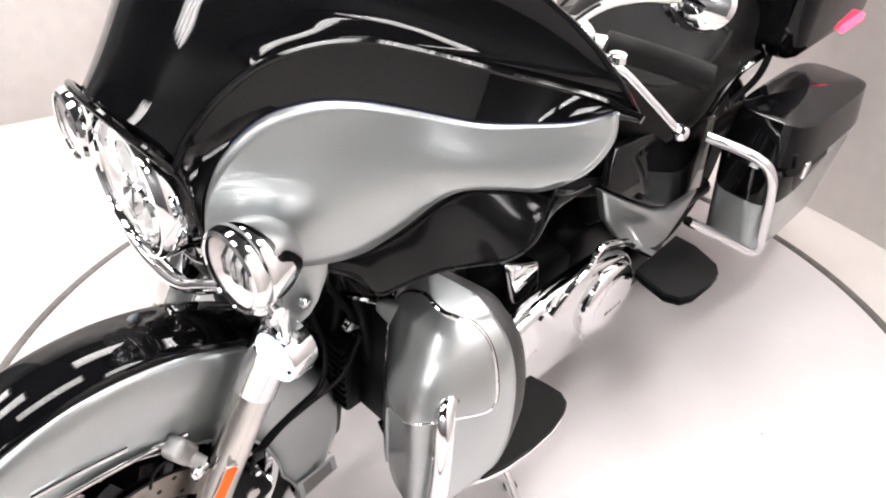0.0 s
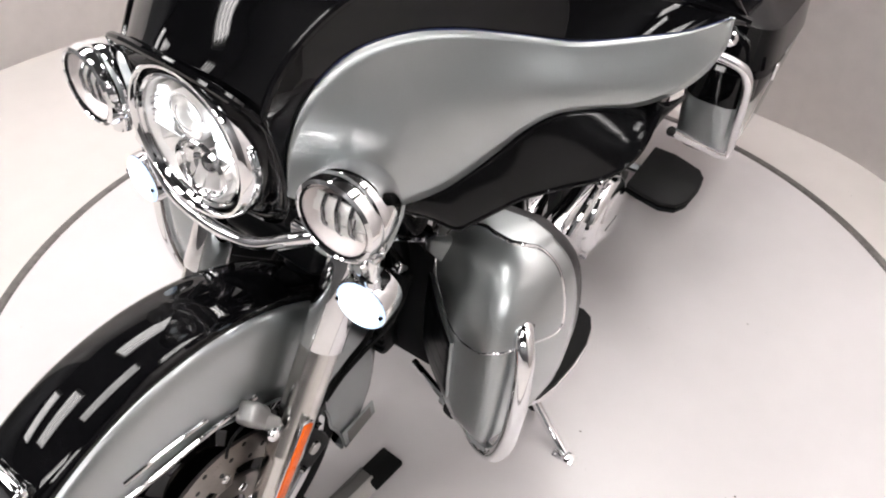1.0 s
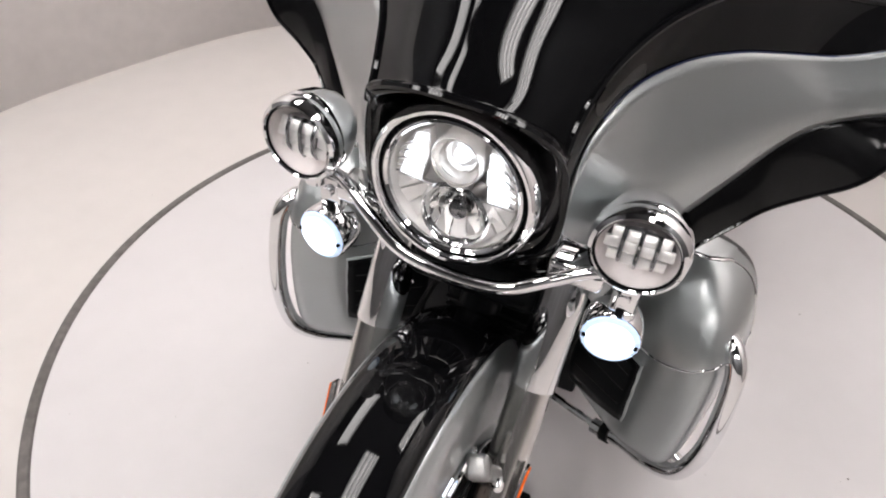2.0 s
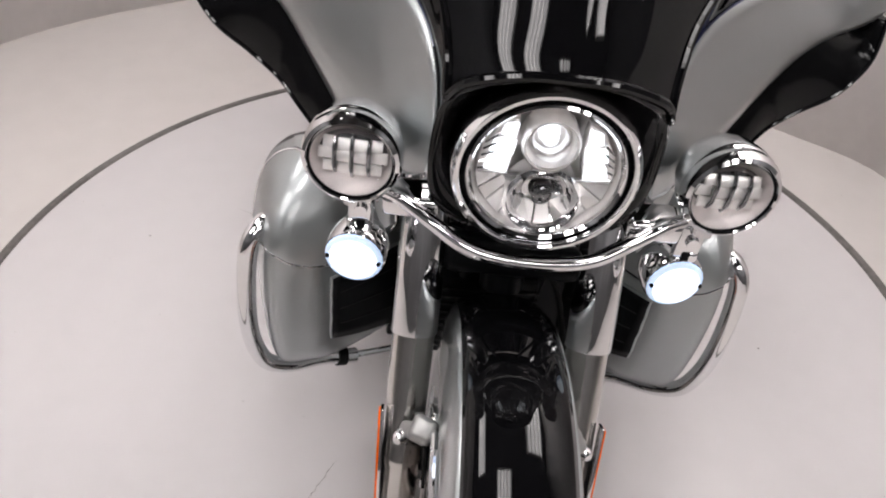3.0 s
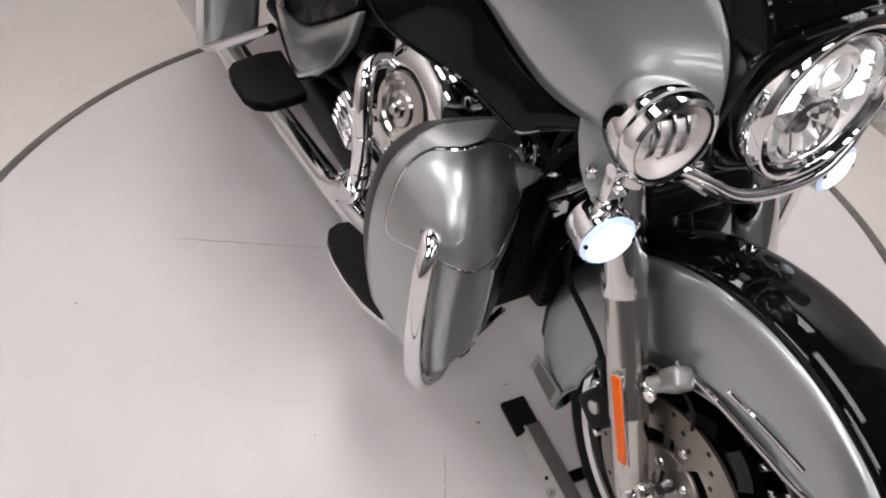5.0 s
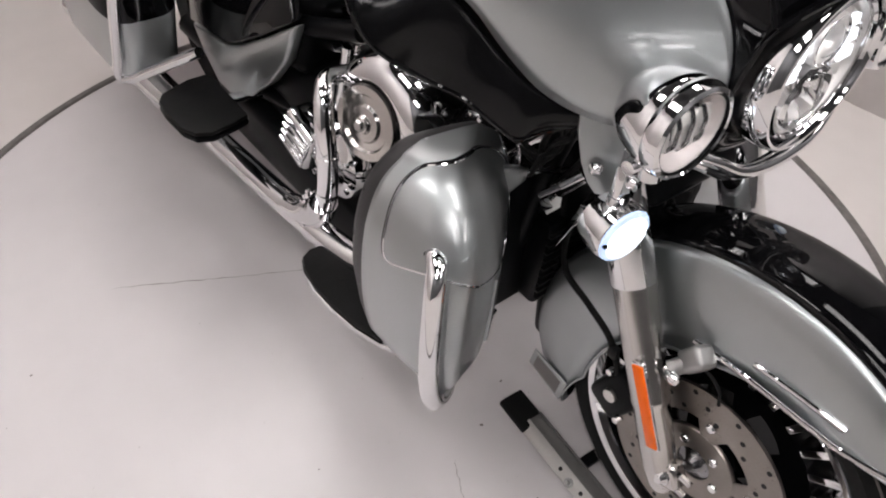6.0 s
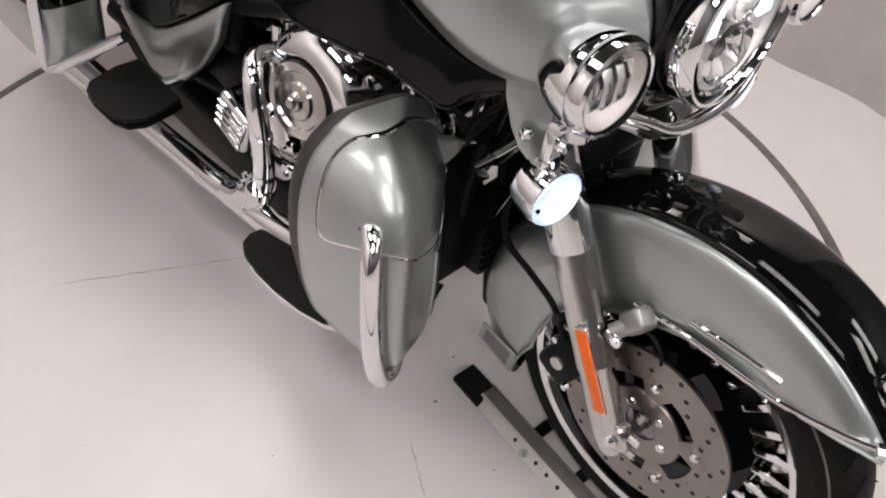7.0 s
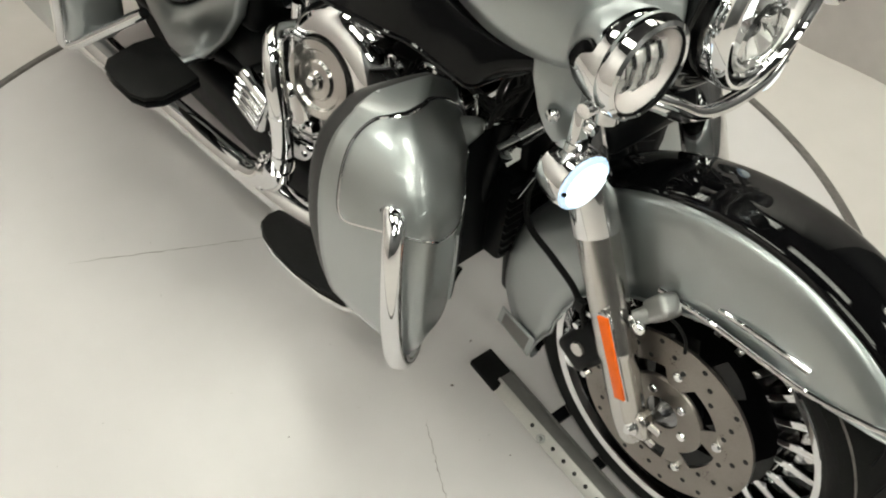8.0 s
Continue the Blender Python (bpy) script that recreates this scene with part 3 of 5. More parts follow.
def passing_lamp(s):
    c = V(s * 0.2165 - 0.004, 0.008 + s * 0.004, 0.911)
    d = V(s * 0.06, -1, 0.02).normalized()
    lamp = part("passing_lamp", lathe([(0.05, 0.004), (0.054, 0.009), (0.0585, 0.006), (0.0615, -0.004), (0.0615, -0.012), (0.059, -0.016), (0.0605, -0.02), (0.06, -0.03), (0.055, -0.052), (0.045, -0.072), (0.03, -0.086), (0.012, -0.093), (0.0, -0.094)], c, d, 56), CHROME, bike, "chrome bullet passing lamp with clear lens")
    part("reflector", lathe([(0.0505, 0.002), (0.046, -0.012), (0.036, -0.022), (0.02, -0.029), (0.0, -0.031)], c, d, 40), BOWL, lamp)
    part("gasket", lathe([(0.0492, 0.005), (0.0502, 0.0072), (0.0512, 0.0076)], c, d, 48), SATIN, lamp, "dark lens gasket")
    glass = part("lens", lathe([(0.051, 0.004), (0.042, 0.0085), (0.026, 0.0115), (0.0, 0.013), (0.0, 0.011), (0.026, 0.0095), (0.042, 0.0068), (0.051, 0.002), (0.051, 0.004)], c, d, 40), GLASS, lamp)
    glass.visible_shadow = False
    _, sx, up = axes(d)
    up = up if up.z > 0 else -up
    sx = sx if sx.x > 0 else -sx
    part("lens_backing", lathe([(0.0, 0.0), (0.03, -0.001), (0.039, -0.004), (0.043, -0.01)], c - d * 0.0085, d, 32, squash=0.72), DARK_CHROME, lamp)
    for row in (-1, 0, 1):
        z = row * 0.0165
        half = 0.043 * math.sqrt(1 - (z / 0.031) ** 2)
        for col in range(4):
            a0, a1 = -half + half * 0.5 * col + 0.0008, -half + half * 0.5 * (col + 1) - 0.0008
            m = Matrix((sx, -d, up)).transposed().to_3x3().to_4x4() @ Matrix.Rotation(radians(-16 - 10 * row), 4, "X")
            part("lens_cell", block(c + sx * (a0 + a1) / 2 + up * z - d * (0.0055 + 4.0 * ((a0 + a1) / 2) ** 2), (a1 - a0, 0.005, 0.0142), 0.0015, m), PEARL, lamp)
    for col in (-1, 0, 1):
        x = col * 0.0205
        h = 0.029 - abs(col) * 0.004
        part("upright_bar", tube([c + sx * x + up * h - d * 0.009, c + sx * x + up * h * 0.5 - d * 0.0005, c + sx * x, c + sx * x - up * h * 0.5 - d * 0.0005, c + sx * x - up * h - d * 0.009], 0.0027, 8, 3), DARK_CHROME, lamp)
    lamp.matrix_basis = Matrix.Translation(c) @ Matrix.Scale(0.935, 4) @ Matrix.Translation(-c)
    # stem to the bar and the turn signal below
    part("stem", tube([c - d * 0.035 - up * 0.05, c - d * 0.03 - up * 0.085], 0.014, 16, 2), CHROME, lamp)
    t = V(s * 0.214 - 0.003, 0.044 + s * 0.006, 0.734)
    e = V(s * 0.12, -1, 0.02).normalized()
    sig = part("turn_signal", lathe([(0.0365, 0.002), (0.0392, 0.0), (0.0408, -0.006), (0.0405, -0.03), (0.037, -0.043), (0.024, -0.051), (0.0, -0.054)], t, e, 40), CHROME, bike, "chrome turn signal with lit white LED lens")
    part("lens", lathe([(0.0315, 0.0066), (0.022, 0.009), (0.01, 0.0105), (0.0, 0.011)], t, e, 40), LED, sig, "lit cool-white LED lens")
    part("lens_rim", lathe([(0.0384, 0.0), (0.0366, 0.004), (0.0315, 0.0064)], t, e, 40), LED_RIM, sig, "blue-tinted lens rim")
    for k in range(24):
        q = axes(e)
        w = q[1] * math.cos(k * math.tau / 24) + q[2] * math.sin(k * math.tau / 24)
        part("flute", tube([t + w * 0.0384 + e * 0.0008, t + w * 0.0325 + e * 0.0062], 0.0008, 4, 1), LED_RIM, sig)
    for k in (-1, 1):
        ex = axes(e)[1]
        part("screw", lathe([(0.0, 0.009), (0.003, 0.008), (0.0035, 0.003)], t + ex * k * 0.0335, e, 8), SATIN, sig)
    arm = part("signal_bracket", block((s * 0.212, 0.062, 0.792), (0.034, 0.016, 0.07), 0.005), CHROME, bike, "chrome signal bracket")
    part("pivot", tube([(s * 0.22, 0.062, 0.75), (s * 0.22, 0.062, 0.782)], 0.011, 12, 1), CHROME, arm)
    part("bolt", lathe([(0.0, 0.01), (0.008, 0.009), (0.009, 0.0)], (s * 0.212, 0.054, 0.805), (0, -1, 0), 12), CHROME, arm)
    part("slot", block((s * 0.212, 0.0535, 0.775), (0.012, 0.004, 0.02), 0.002), SATIN, arm)


for s in (-1, 1):
    passing_lamp(s)

# light bar under the headlight
BAR = [(-0.245, 0.045, 0.845), (-0.2, 0.045, 0.846), (-0.165, 0.03, 0.845), (-0.125, 0.012, 0.828), (-0.08, 0.0, 0.803), (-0.03, -0.004, 0.793), (0.03, -0.004, 0.793), (0.08, 0.0, 0.803), (0.125, 0.012, 0.828), (0.165, 0.03, 0.845), (0.2, 0.045, 0.846), (0.245, 0.045, 0.845)]
bar = part("light_bar", tube(BAR, 0.009, 12, 5), CHROME, bike, "curved chrome lamp bar")
part("under_rail", tube([(x * 0.98, y + 0.016, z - 0.016) for x, y, z in BAR[1:-1]], 0.008, 10, 5), CHROME, bar)
for s in (-1, 1):
    part("clamp", block((s * 0.15, 0.05, 0.832), (0.07, 0.05, 0.03), 0.008, segs=3), CHROME, bar)

# batwing fairing: one half described, both built
PAINT = [(0.128, 0.035, 0.895), (0.124, 0.048, 0.954), (0.13, 0.076, 1.008), (0.155, 0.121, 1.054), (0.197, 0.163, 1.078), (0.242, 0.2, 1.085), (0.285, 0.235, 1.08), (0.322, 0.266, 1.072), (0.362, 0.291, 1.069), (0.42, 0.32, 1.079), (0.467, 0.34, 1.091), (0.507, 0.35, 1.113)]
LOWER = [(0.128, 0.035, 0.895), (0.15, 0.075, 0.861), (0.185, 0.12, 0.848), (0.22, 0.16, 0.856), (0.25, 0.189, 0.876), (0.273, 0.21, 0.9), (0.298, 0.23, 0.929), (0.328, 0.249, 0.966), (0.36, 0.268, 0.99), (0.40, 0.295, 0.998), (0.45, 0.318, 1.009), (0.49, 0.34, 1.04), (0.508, 0.35, 1.08), (0.507, 0.35, 1.113)]
RIDGE = [(0.118, 0.02, 1.0), (0.122, 0.045, 1.04), (0.135, 0.08, 1.08), (0.165, 0.12, 1.12), (0.205, 0.165, 1.145), (0.25, 0.205, 1.155), (0.29, 0.24, 1.15), (0.33, 0.272, 1.142), (0.37, 0.298, 1.136), (0.42, 0.325, 1.132), (0.465, 0.345, 1.128), (0.507, 0.353, 1.121)]
WING = [(0.2, 0.17, 0.82), (0.235, 0.19, 0.812), (0.269, 0.2, 0.806), (0.285, 0.215, 0.815), (0.318, 0.235, 0.843), (0.338, 0.252, 0.858), (0.361, 0.27, 0.868), (0.396, 0.28, 0.889), (0.431, 0.283, 0.912), (0.455, 0.292, 0.935), (0.469, 0.3, 0.965), (0.472, 0.316, 1.012)]


def drawn_in(points):
    """The far ends of the fairing's lines, set a little forward and inward."""
    out = []
    for x, y, z in points:
        t = min(1.0, max(0.0, (x - 0.26) / 0.24))
        out.append((x - 0.014 * t, y - 0.026 * t, z + 0.02 * t - 0.004 * (1 - t)))
    return out


PAINT, LOWER, WING = drawn_in(PAINT), drawn_in(LOWER), drawn_in(WING)
NS = 44


def panel_rows(a, b, bulge, count, leaning=False):
    ra, rb = resample(spline(a, 8), NS), resample(spline(b, 8), NS)
    rows = []
    for j in range(count + 1):
        t = j / count
        row = []
        for i, (p, q) in enumerate(zip(ra, rb)):
            out = V(0.62, -0.78, 0.05)
            fade = math.sin(math.pi * min(1, i / (NS - 1))) ** 0.7
            crest = V(0.62, -0.78, 0.55) * 0.001 * fade
            if leaning:
                row.append(p.lerp(q, t) + crest * (1 - t))
            else:
                row.append(p.lerp(q, t) + crest * t * t + out * bulge * 1.5 * min(1, (p - q).length / 0.17) ** 1.6 * math.sin(math.pi * t) * 1.5 * (1 - t) ** 1.4 * fade)
        rows.append(row)
    return rows


fairing = None
for s in (1, -1):
    up_rows = [flip(r, s) for r in panel_rows(PAINT, RIDGE, 0.0, 18, True)]
    ob = part("fairing_side", loft(up_rows), BLACK, bike if fairing is None else fairing, "gloss black fairing side", thick=0.004)
    if fairing is None:
        ob.name = "fairing"
        fairing = ob
        tagged(fairing, "gloss black batwing fairing with silver side panels")
    part("side_panel", loft([flip(r, s) for r in panel_rows(LOWER, PAINT, 0.013, 12)]), SILVER, fairing, "silver metallic side panel", thick=0.004)
    part("lower_lip", tube(flip(LOWER[1:], s), 0.003, 8, 5), SILVER, fairing)
    part("pinstripe", tube([q + V(s * 0.0006, -0.0008, 0.0006) for q in flip(panel_rows(LOWER, PAINT, 0.013, 12)[-1][10:], s)], 0.0011, 6, 1, smooth_path=False), PINSTRIPE, fairing, "thin blue pinstripe along the paint line")
    part("ridge_bead", tube(flip(RIDGE, s), 0.005, 8, 5), BLACK, fairing)

# hood between the ridges
TOP = [V(0, -0.018, 1.052), V(0, 0.01, 1.085), V(0, 0.05, 1.15), V(0, 0.09, 1.22), V(0, 0.125, 1.29), V(0, 0.15, 1.34)]
ridge = resample(spline(RIDGE, 8), NS)
mid = resample(spline(TOP, 8), NS)
calm = [sum((ridge[min(NS - 1, max(0, i + k))] + (ridge[0] - ridge[1]) * max(0, -i - k) + (ridge[-1] - ridge[-2]) * max(0, i + k - NS + 1) for k in range(-9, 10)), Vector()) / 19 for i in range(NS)]
calm = [sum((calm[min(NS - 1, max(0, i + k))] for k in range(-4, 5)), Vector()) / 9 for i in range(NS)]
rows = []
for i in range(NS):
    t = i / (NS - 1)
    c, e, f = mid[i], ridge[i], calm[i]
    k = V(f.x * 0.38, c.y + 0.06 * (f.y - c.y), c.z + 0.05 * (f.z - c.z))
    m = c.lerp(f, 0.74) + V(0.03 * f.x, (0.5 * t - 0.1) * (f.y - c.y), (0.1 + 0.22 * t) * (c.z - f.z) + 0.003)
    half = []
    for j in range(15):
        u = j / 14
        half.append(c * (1 - u) ** 3 + k * 3 * u * (1 - u) ** 2 + m * 3 * u * u * (1 - u) + e * u ** 3)
    rows.append([V(-q.x, q.y, q.z) for q in reversed(half[1:])] + half)
part("hood", loft(rows), BLACK, fairing, "gloss black fairing hood", thick=0.004)
part("brow_bead", tube([(-0.118, 0.018, 1.0), (-0.1, -0.002, 1.03), (-0.05, -0.016, 1.05), (0, -0.02, 1.054), (0.05, -0.016, 1.05), (0.1, -0.002, 1.03), (0.118, 0.018, 1.0)], 0.0055, 8, 6), BLACK, fairing)

# nacelle round the headlight
RIM = [(0.0, -0.014, 1.048), (0.05, -0.010, 1.044), (0.1, 0.0, 1.025), (0.118, 0.018, 1.0), (0.128, 0.03, 0.96), (0.13, 0.036, 0.9), (0.12, 0.04, 0.85), (0.08, 0.045, 0.815), (0.0, 0.045, 0.805)]
half = resample(spline(RIM, 8), 37)
loop = half + [V(-q.x, q.y, q.z) for q in reversed(half[1:-1])]
rows = []
for t in (0.0, 0.25, 0.5, 0.75, 1.0):
    row = []
    for q in loop:
        d = V(q.x, 0, q.z - HEAD.z).normalized() * 0.1
        c = V(d.x - 0.006, 0.055, HEAD.z + d.z)
        row.append(c.lerp(q, t) + V(0, -0.006 * math.sin(math.pi * t), 0))
    rows.append(row)
part("nacelle", loft(rows, wrap=True), BLACK, fairing, "gloss black headlight nacelle", thick=0.003)

# inner fairing: dark wings below and behind the painted shell
for s in (1, -1):
    a = resample(spline([(x * 0.985 + 0.003, y + 0.014, z + 0.006) for x, y, z in LOWER[2:10]] + [(0.448, 0.335, 1.01), (0.466, 0.348, 1.022)], 8), NS)
    b = resample(spline(WING, 8), NS)
    rows = []
    for t in (0, 0.2, 0.4, 0.6, 0.8, 1.0):
        rows.append([p.lerp(q, t) + V(0.3, -0.5, 0) * 0.012 * math.sin(math.pi * t) for p, q in zip(a, b)])
    rows.append([q + V(-0.008, 0.012, -0.004) for q in b])
    rows.append([V(q.x * 0.93, q.y + 0.05, q.z + 0.01) for q in b])
    rows.append([V(q.x * 0.8, q.y + 0.09, q.z + 0.04) for q in b])
    part("inner_wing", loft([flip(r, s) for r in rows]), WING_BLACK, fairing, "gloss black inner fairing wing", thick=0.003)
    part("wing_edge", tube(flip(WING, s), 0.003, 6, 4), BLACK, fairing)
    part("side_skirt", slab([V(s * 0.172, 0.114, 0.86), V(s * 0.215, 0.158, 0.855), V(s * 0.212, 0.155, 0.82), V(s * 0.203, 0.145, 0.776), V(s * 0.194, 0.135, 0.748), V(s * 0.185, 0.126, 0.732), V(s * 0.176, 0.117, 0.73), V(s * 0.169, 0.109, 0.743), V(s * 0.17, 0.11, 0.775), V(s * 0.17, 0.111, 0.8)], (-s * 0.006, 0.008, 0), 0.002), SILVER, fairing, "silver fork-side skirt panel")
    part("skirt_bolt", lathe([(0, 0.009), (0.006, 0.008), (0.0085, 0.004), (0.01, 0.0)], (s * 0.194, 0.128, 0.776), (s * 0.73, -0.68, 0), 14), CHROME, fairing)
fairing.matrix_basis = Matrix.Translation((-0.006, -0.012, 0.001))
# inner dash closing the shell from behind
rows = []
for i in range(0, NS, 3):
    e = ridge[i]
    w = resample(spline(WING, 8), NS)[i]
    rows.append([V(-e.x * 0.97, e.y + 0.03, e.z - 0.005), V(-w.x * 0.6, max(w.y, 0.14) + 0.06, 0.93), V(w.x * 0.6, max(w.y, 0.14) + 0.06, 0.93), V(e.x * 0.97, e.y + 0.03, e.z - 0.005)])
part("dash", loft(rows), PLASTIC, fairing, "black inner dash", thick=0.003)

# ---- body of the motorcycle, turned a little against the fork ----
def bpart(name, bm, mat, label="", angle=35, thick=0.0):
    return part(name, bm, mat, bike, label, at=BODY, angle=angle, thick=thick)


# fairing lowers in front of the rider's legs
LEVELS = [  # height, inner x, nose x, outer x, nose y
    (0.315, 0.22, 0.335, 0.35, 0.212), (0.335, 0.15, 0.345, 0.366, 0.186), (0.37, 0.133, 0.351, 0.384, 0.17), (0.41, 0.132, 0.354, 0.398, 0.165), (0.48, 0.134, 0.355, 0.405, 0.162),
    (0.55, 0.14, 0.354, 0.407, 0.163), (0.61, 0.146, 0.349, 0.403, 0.169), (0.65, 0.153, 0.341, 0.394, 0.186), (0.68, 0.163, 0.331, 0.382, 0.212), (0.7, 0.178, 0.32, 0.366, 0.239), (0.716, 0.205, 0.305, 0.342, 0.266)]


LEVEL_LINES = [resample(spline([(lv[k], 0, lv[0]) for lv in LEVELS], 12), 241) for k in (1, 2, 3, 4)]


def level(k, z):
    """One of the pod's widths at a height, smoothed between the levels."""
    line = LEVEL_LINES[k]
    lo, hi = 0, 240
    while hi - lo > 1:
        m = (lo + hi) // 2
        lo, hi = (m, hi) if line[m].z <= z else (lo, m)
    t = min(1, max(0, (z - line[lo].z) / max(1e-9, line[hi].z - line[lo].z)))
    return line[lo].x + (line[hi].x - line[lo].x) * t


@functools.cache
def lower_section(z):
    xi, xn, xo, yn = (level(k, z) for k in range(4))
    yr = 0.334 - 0.1 * max(0, (0.48 - z))
    yi = min(yr, 0.312 + max(0, z - 0.62) * 0.2)
    line = [V(xi, yi, z), V(xi + 0.28 * (xn - xi), yi + 0.4 * (yn - yi), z), V(xi + 0.6 * (xn - xi), yi + 0.8 * (yn - yi), z), V(xn - 0.035, yn + 0.009, z), V(xn - 0.008, yn + 0.001, z), V(xn + 0.2 * (xo - xn), yn + 0.006, z), V(xn + 0.55 * (xo - xn), yn + 0.26 * (yr - yn), z), V(xo - 0.14 * (xo - xn), yn + 0.62 * (yr - yn), z), V(xo, yr, z)]
    row = resample(spline(line, 6), 41)
    if z > 0.716:
        k = 1 - 0.98 * ((z - 0.716) / 0.009) ** 3
        row = [V(0.3 + (q.x - 0.3) * k, 0.342 + (q.y - 0.342) * k, q.z) for q in row]
    rise = min(1, max(0, (z - 0.6) / 0.11))
    rise = 0.01 * rise * rise * (3 - 2 * rise)
    return [V(q.x, q.y, q.z + rise * min(1.1, max(0, (0.342 - q.y) / 0.068))) for q in row]


def lower_point(u, z, lift=0.0):
    def at(u, z):
        row = lower_section(round(min(0.7248, max(0.315, z)), 5))
        k = min(1, max(0, u)) * 40
        i = min(39, int(k))
        return row[i].lerp(row[i + 1], k - i)
    p = at(u, z)
    if not lift:
        return p
    n = (at(u + 0.02, z) - at(u - 0.02, z)).cross(at(u, z + 0.004) - at(u, z - 0.004)).normalized()
    return p + (n if n.dot(p - V(0.29, 0.4, 0.5)) > 0 else -n) * lift


def lower_u(z, x):
    """How far along the section at that height an x lies."""
    return min((k / 200 for k in range(201)), key=lambda u: abs(lower_point(u, z).x - x))


def fairing_lower(s):
    zs = [0.315, 0.322, 0.335, 0.352, 0.37, 0.39, 0.41, 0.445, 0.48, 0.515, 0.55, 0.585, 0.62, 0.64, 0.66, 0.675, 0.688, 0.697, 0.705, 0.711, 0.716, 0.719, 0.7215, 0.7235, 0.7247, 0.725]
    rows = [flip(lower_section(z), s) for z in zs]
    pod = bpart("fairing_lower", loft(rows), SILVER, "silver vented fairing lower with storage door", angle=75, thick=0.004)
    part("underside", loft([rows[0], [V(s * 0.28, 0.3, 0.318)] * 41]), SILVER, pod)
    # dark liner behind the painted edge, down the outer side and over the top
    line = [lower_point(1.0, z) for z in (0.36, 0.42, 0.48, 0.54, 0.6, 0.64, 0.668, 0.688, 0.705, 0.714)] + [V(0.3, 0.342, 0.7215)] + [lower_point(0.0, z) for z in (0.714, 0.705, 0.688, 0.66, 0.62)]
    edge = resample(spline(line, 6), 64)
    rows = []
    for dy, k in ((-0.002, 0.98), (0.0, 0.992), (0.01, 0.99), (0.024, 0.97), (0.034, 0.94), (0.036, 0.92)):
        rows.append([V(s * (0.28 + (q.x - 0.28) * k), q.y + dy * min(1.0, max(0.25, (q.z - 0.3) / 0.22)), 0.5 + (q.z - 0.5) * k) for q in edge])
    part("liner", loft(rows), LINER, pod, "dark grey liner behind the painted edge", thick=0.003)
    part("back_shell", slab(flip([V(0.16, 0.335, 0.36), V(0.345, 0.325, 0.34), V(0.385, 0.345, 0.45), V(0.4, 0.35, 0.58), V(0.385, 0.345, 0.66), V(0.33, 0.345, 0.705), V(0.24, 0.345, 0.695), V(0.16, 0.335, 0.6)], s), (0, 0.02, 0), 0.004), PLASTIC, pod, "black inside of the lower")
    # raised storage door with its bright seam
    seam = [(0.09, 0.594), (0.2, 0.582), (0.31, 0.577), (0.4, 0.58), (0.48, 0.586), (0.54, 0.597), (0.59, 0.611), (0.65, 0.615), (0.75, 0.608), (0.81, 0.601), (0.865, 0.595), (0.893, 0.6), (0.903, 0.615)]
    seam += [(0.905, 0.64), (0.902, 0.668), (0.888, 0.693), (0.855, 0.7075), (0.79, 0.716), (0.7, 0.719), (0.6, 0.7195), (0.5, 0.7192), (0.4, 0.718), (0.32, 0.7145), (0.25, 0.708), (0.16, 0.69), (0.1, 0.66), (0.08, 0.625)]
    loop = [(q.x, q.y) for q in spline([(u, z, 0) for u, z in seam], 4, True)]
    cu, cz = 0.55, 0.655
    rows = []
    for k, lift in [(0.992, 0.0005), (0.985, 0.003), (0.965, 0.0042)] + [(0.93 - 0.065 * i, 0.0045) for i in range(15)]:
        rows.append([lower_point(cu + (u - cu) * k, cz + (z - cz) * k, lift) for u, z in loop])
    part("storage_door", loft([flip(r, s) for r in rows], wrap=True), SILVER, pod, "raised silver storage door")
    part("door_seam", tube(flip([lower_point(cu + (u - cu) * 1.012, cz + (z - cz) * 1.012, 0.0006) for u, z in loop], s), 0.0027, 6, 1, smooth_path=False, closed=True), SATIN, pod, "dark door gap")
    part("seam_trim", tube(flip([lower_point(cu + (u - cu) * 0.985, cz + (z - cz) * 0.985, 0.0036) for u, z in loop], s), 0.0021, 6, 1, smooth_path=False, closed=True), CHROME, pod, "bright rolled door edge")
    # black air vent on the inner front with its silver frame
    grid = []
    for j in range(9):
        t = j / 8
        grid.append([lower_point(lower_u(z, x), z, 0.002) for x, z in ((0.146 + 0.119 * k / 10, (0.35 + 0.055 * k / 10) * (1 - t) + (0.552 - 0.004 * k / 10) * t) for k in range(11))])
    part("vent", loft([flip(r, s) for r in grid]), SATIN, pod, "black air vent", thick=0.003)
    frame_line = grid[0] + [r[-1] for r in grid[1:]] + grid[-1][-2::-1] + [r[0] for r in grid[-2:0:-1]]
    part("vent_frame", tube(flip(frame_line, s), 0.003, 8, 1, smooth_path=False, closed=True), SILVER, pod)
    for k in (2, 4, 6):
        part("vent_slat", tube(flip([q + V(0, -0.001, 0) for q in grid[k][1:-1]], s), 0.0028, 6, 1, smooth_path=False), PLASTIC, pod)
    # air scoop towards the fork
    rows = []
    for t in range(7):
        k = t / 6
        c, w, h = V(0.225 - 0.06 * k, 0.29 - 0.02 * k, 0.642 + 0.01 * k), 0.024 - 0.014 * k, 0.044 - 0.03 * k
        rows.append([c + V(-0.35, -0.9, 0) * w * math.copysign(abs(math.cos(a)) ** 0.6, math.cos(a)) + V(0, 0, 1) * h * math.copysign(abs(math.sin(a)) ** 0.6, math.sin(a)) for a in (math.tau * q / 24 for q in range(24))])
    part("vent_duct", loft([flip(r, s) for r in rows], wrap=True), SILVER, pod, "short silver duct towards the fork", thick=0.003)
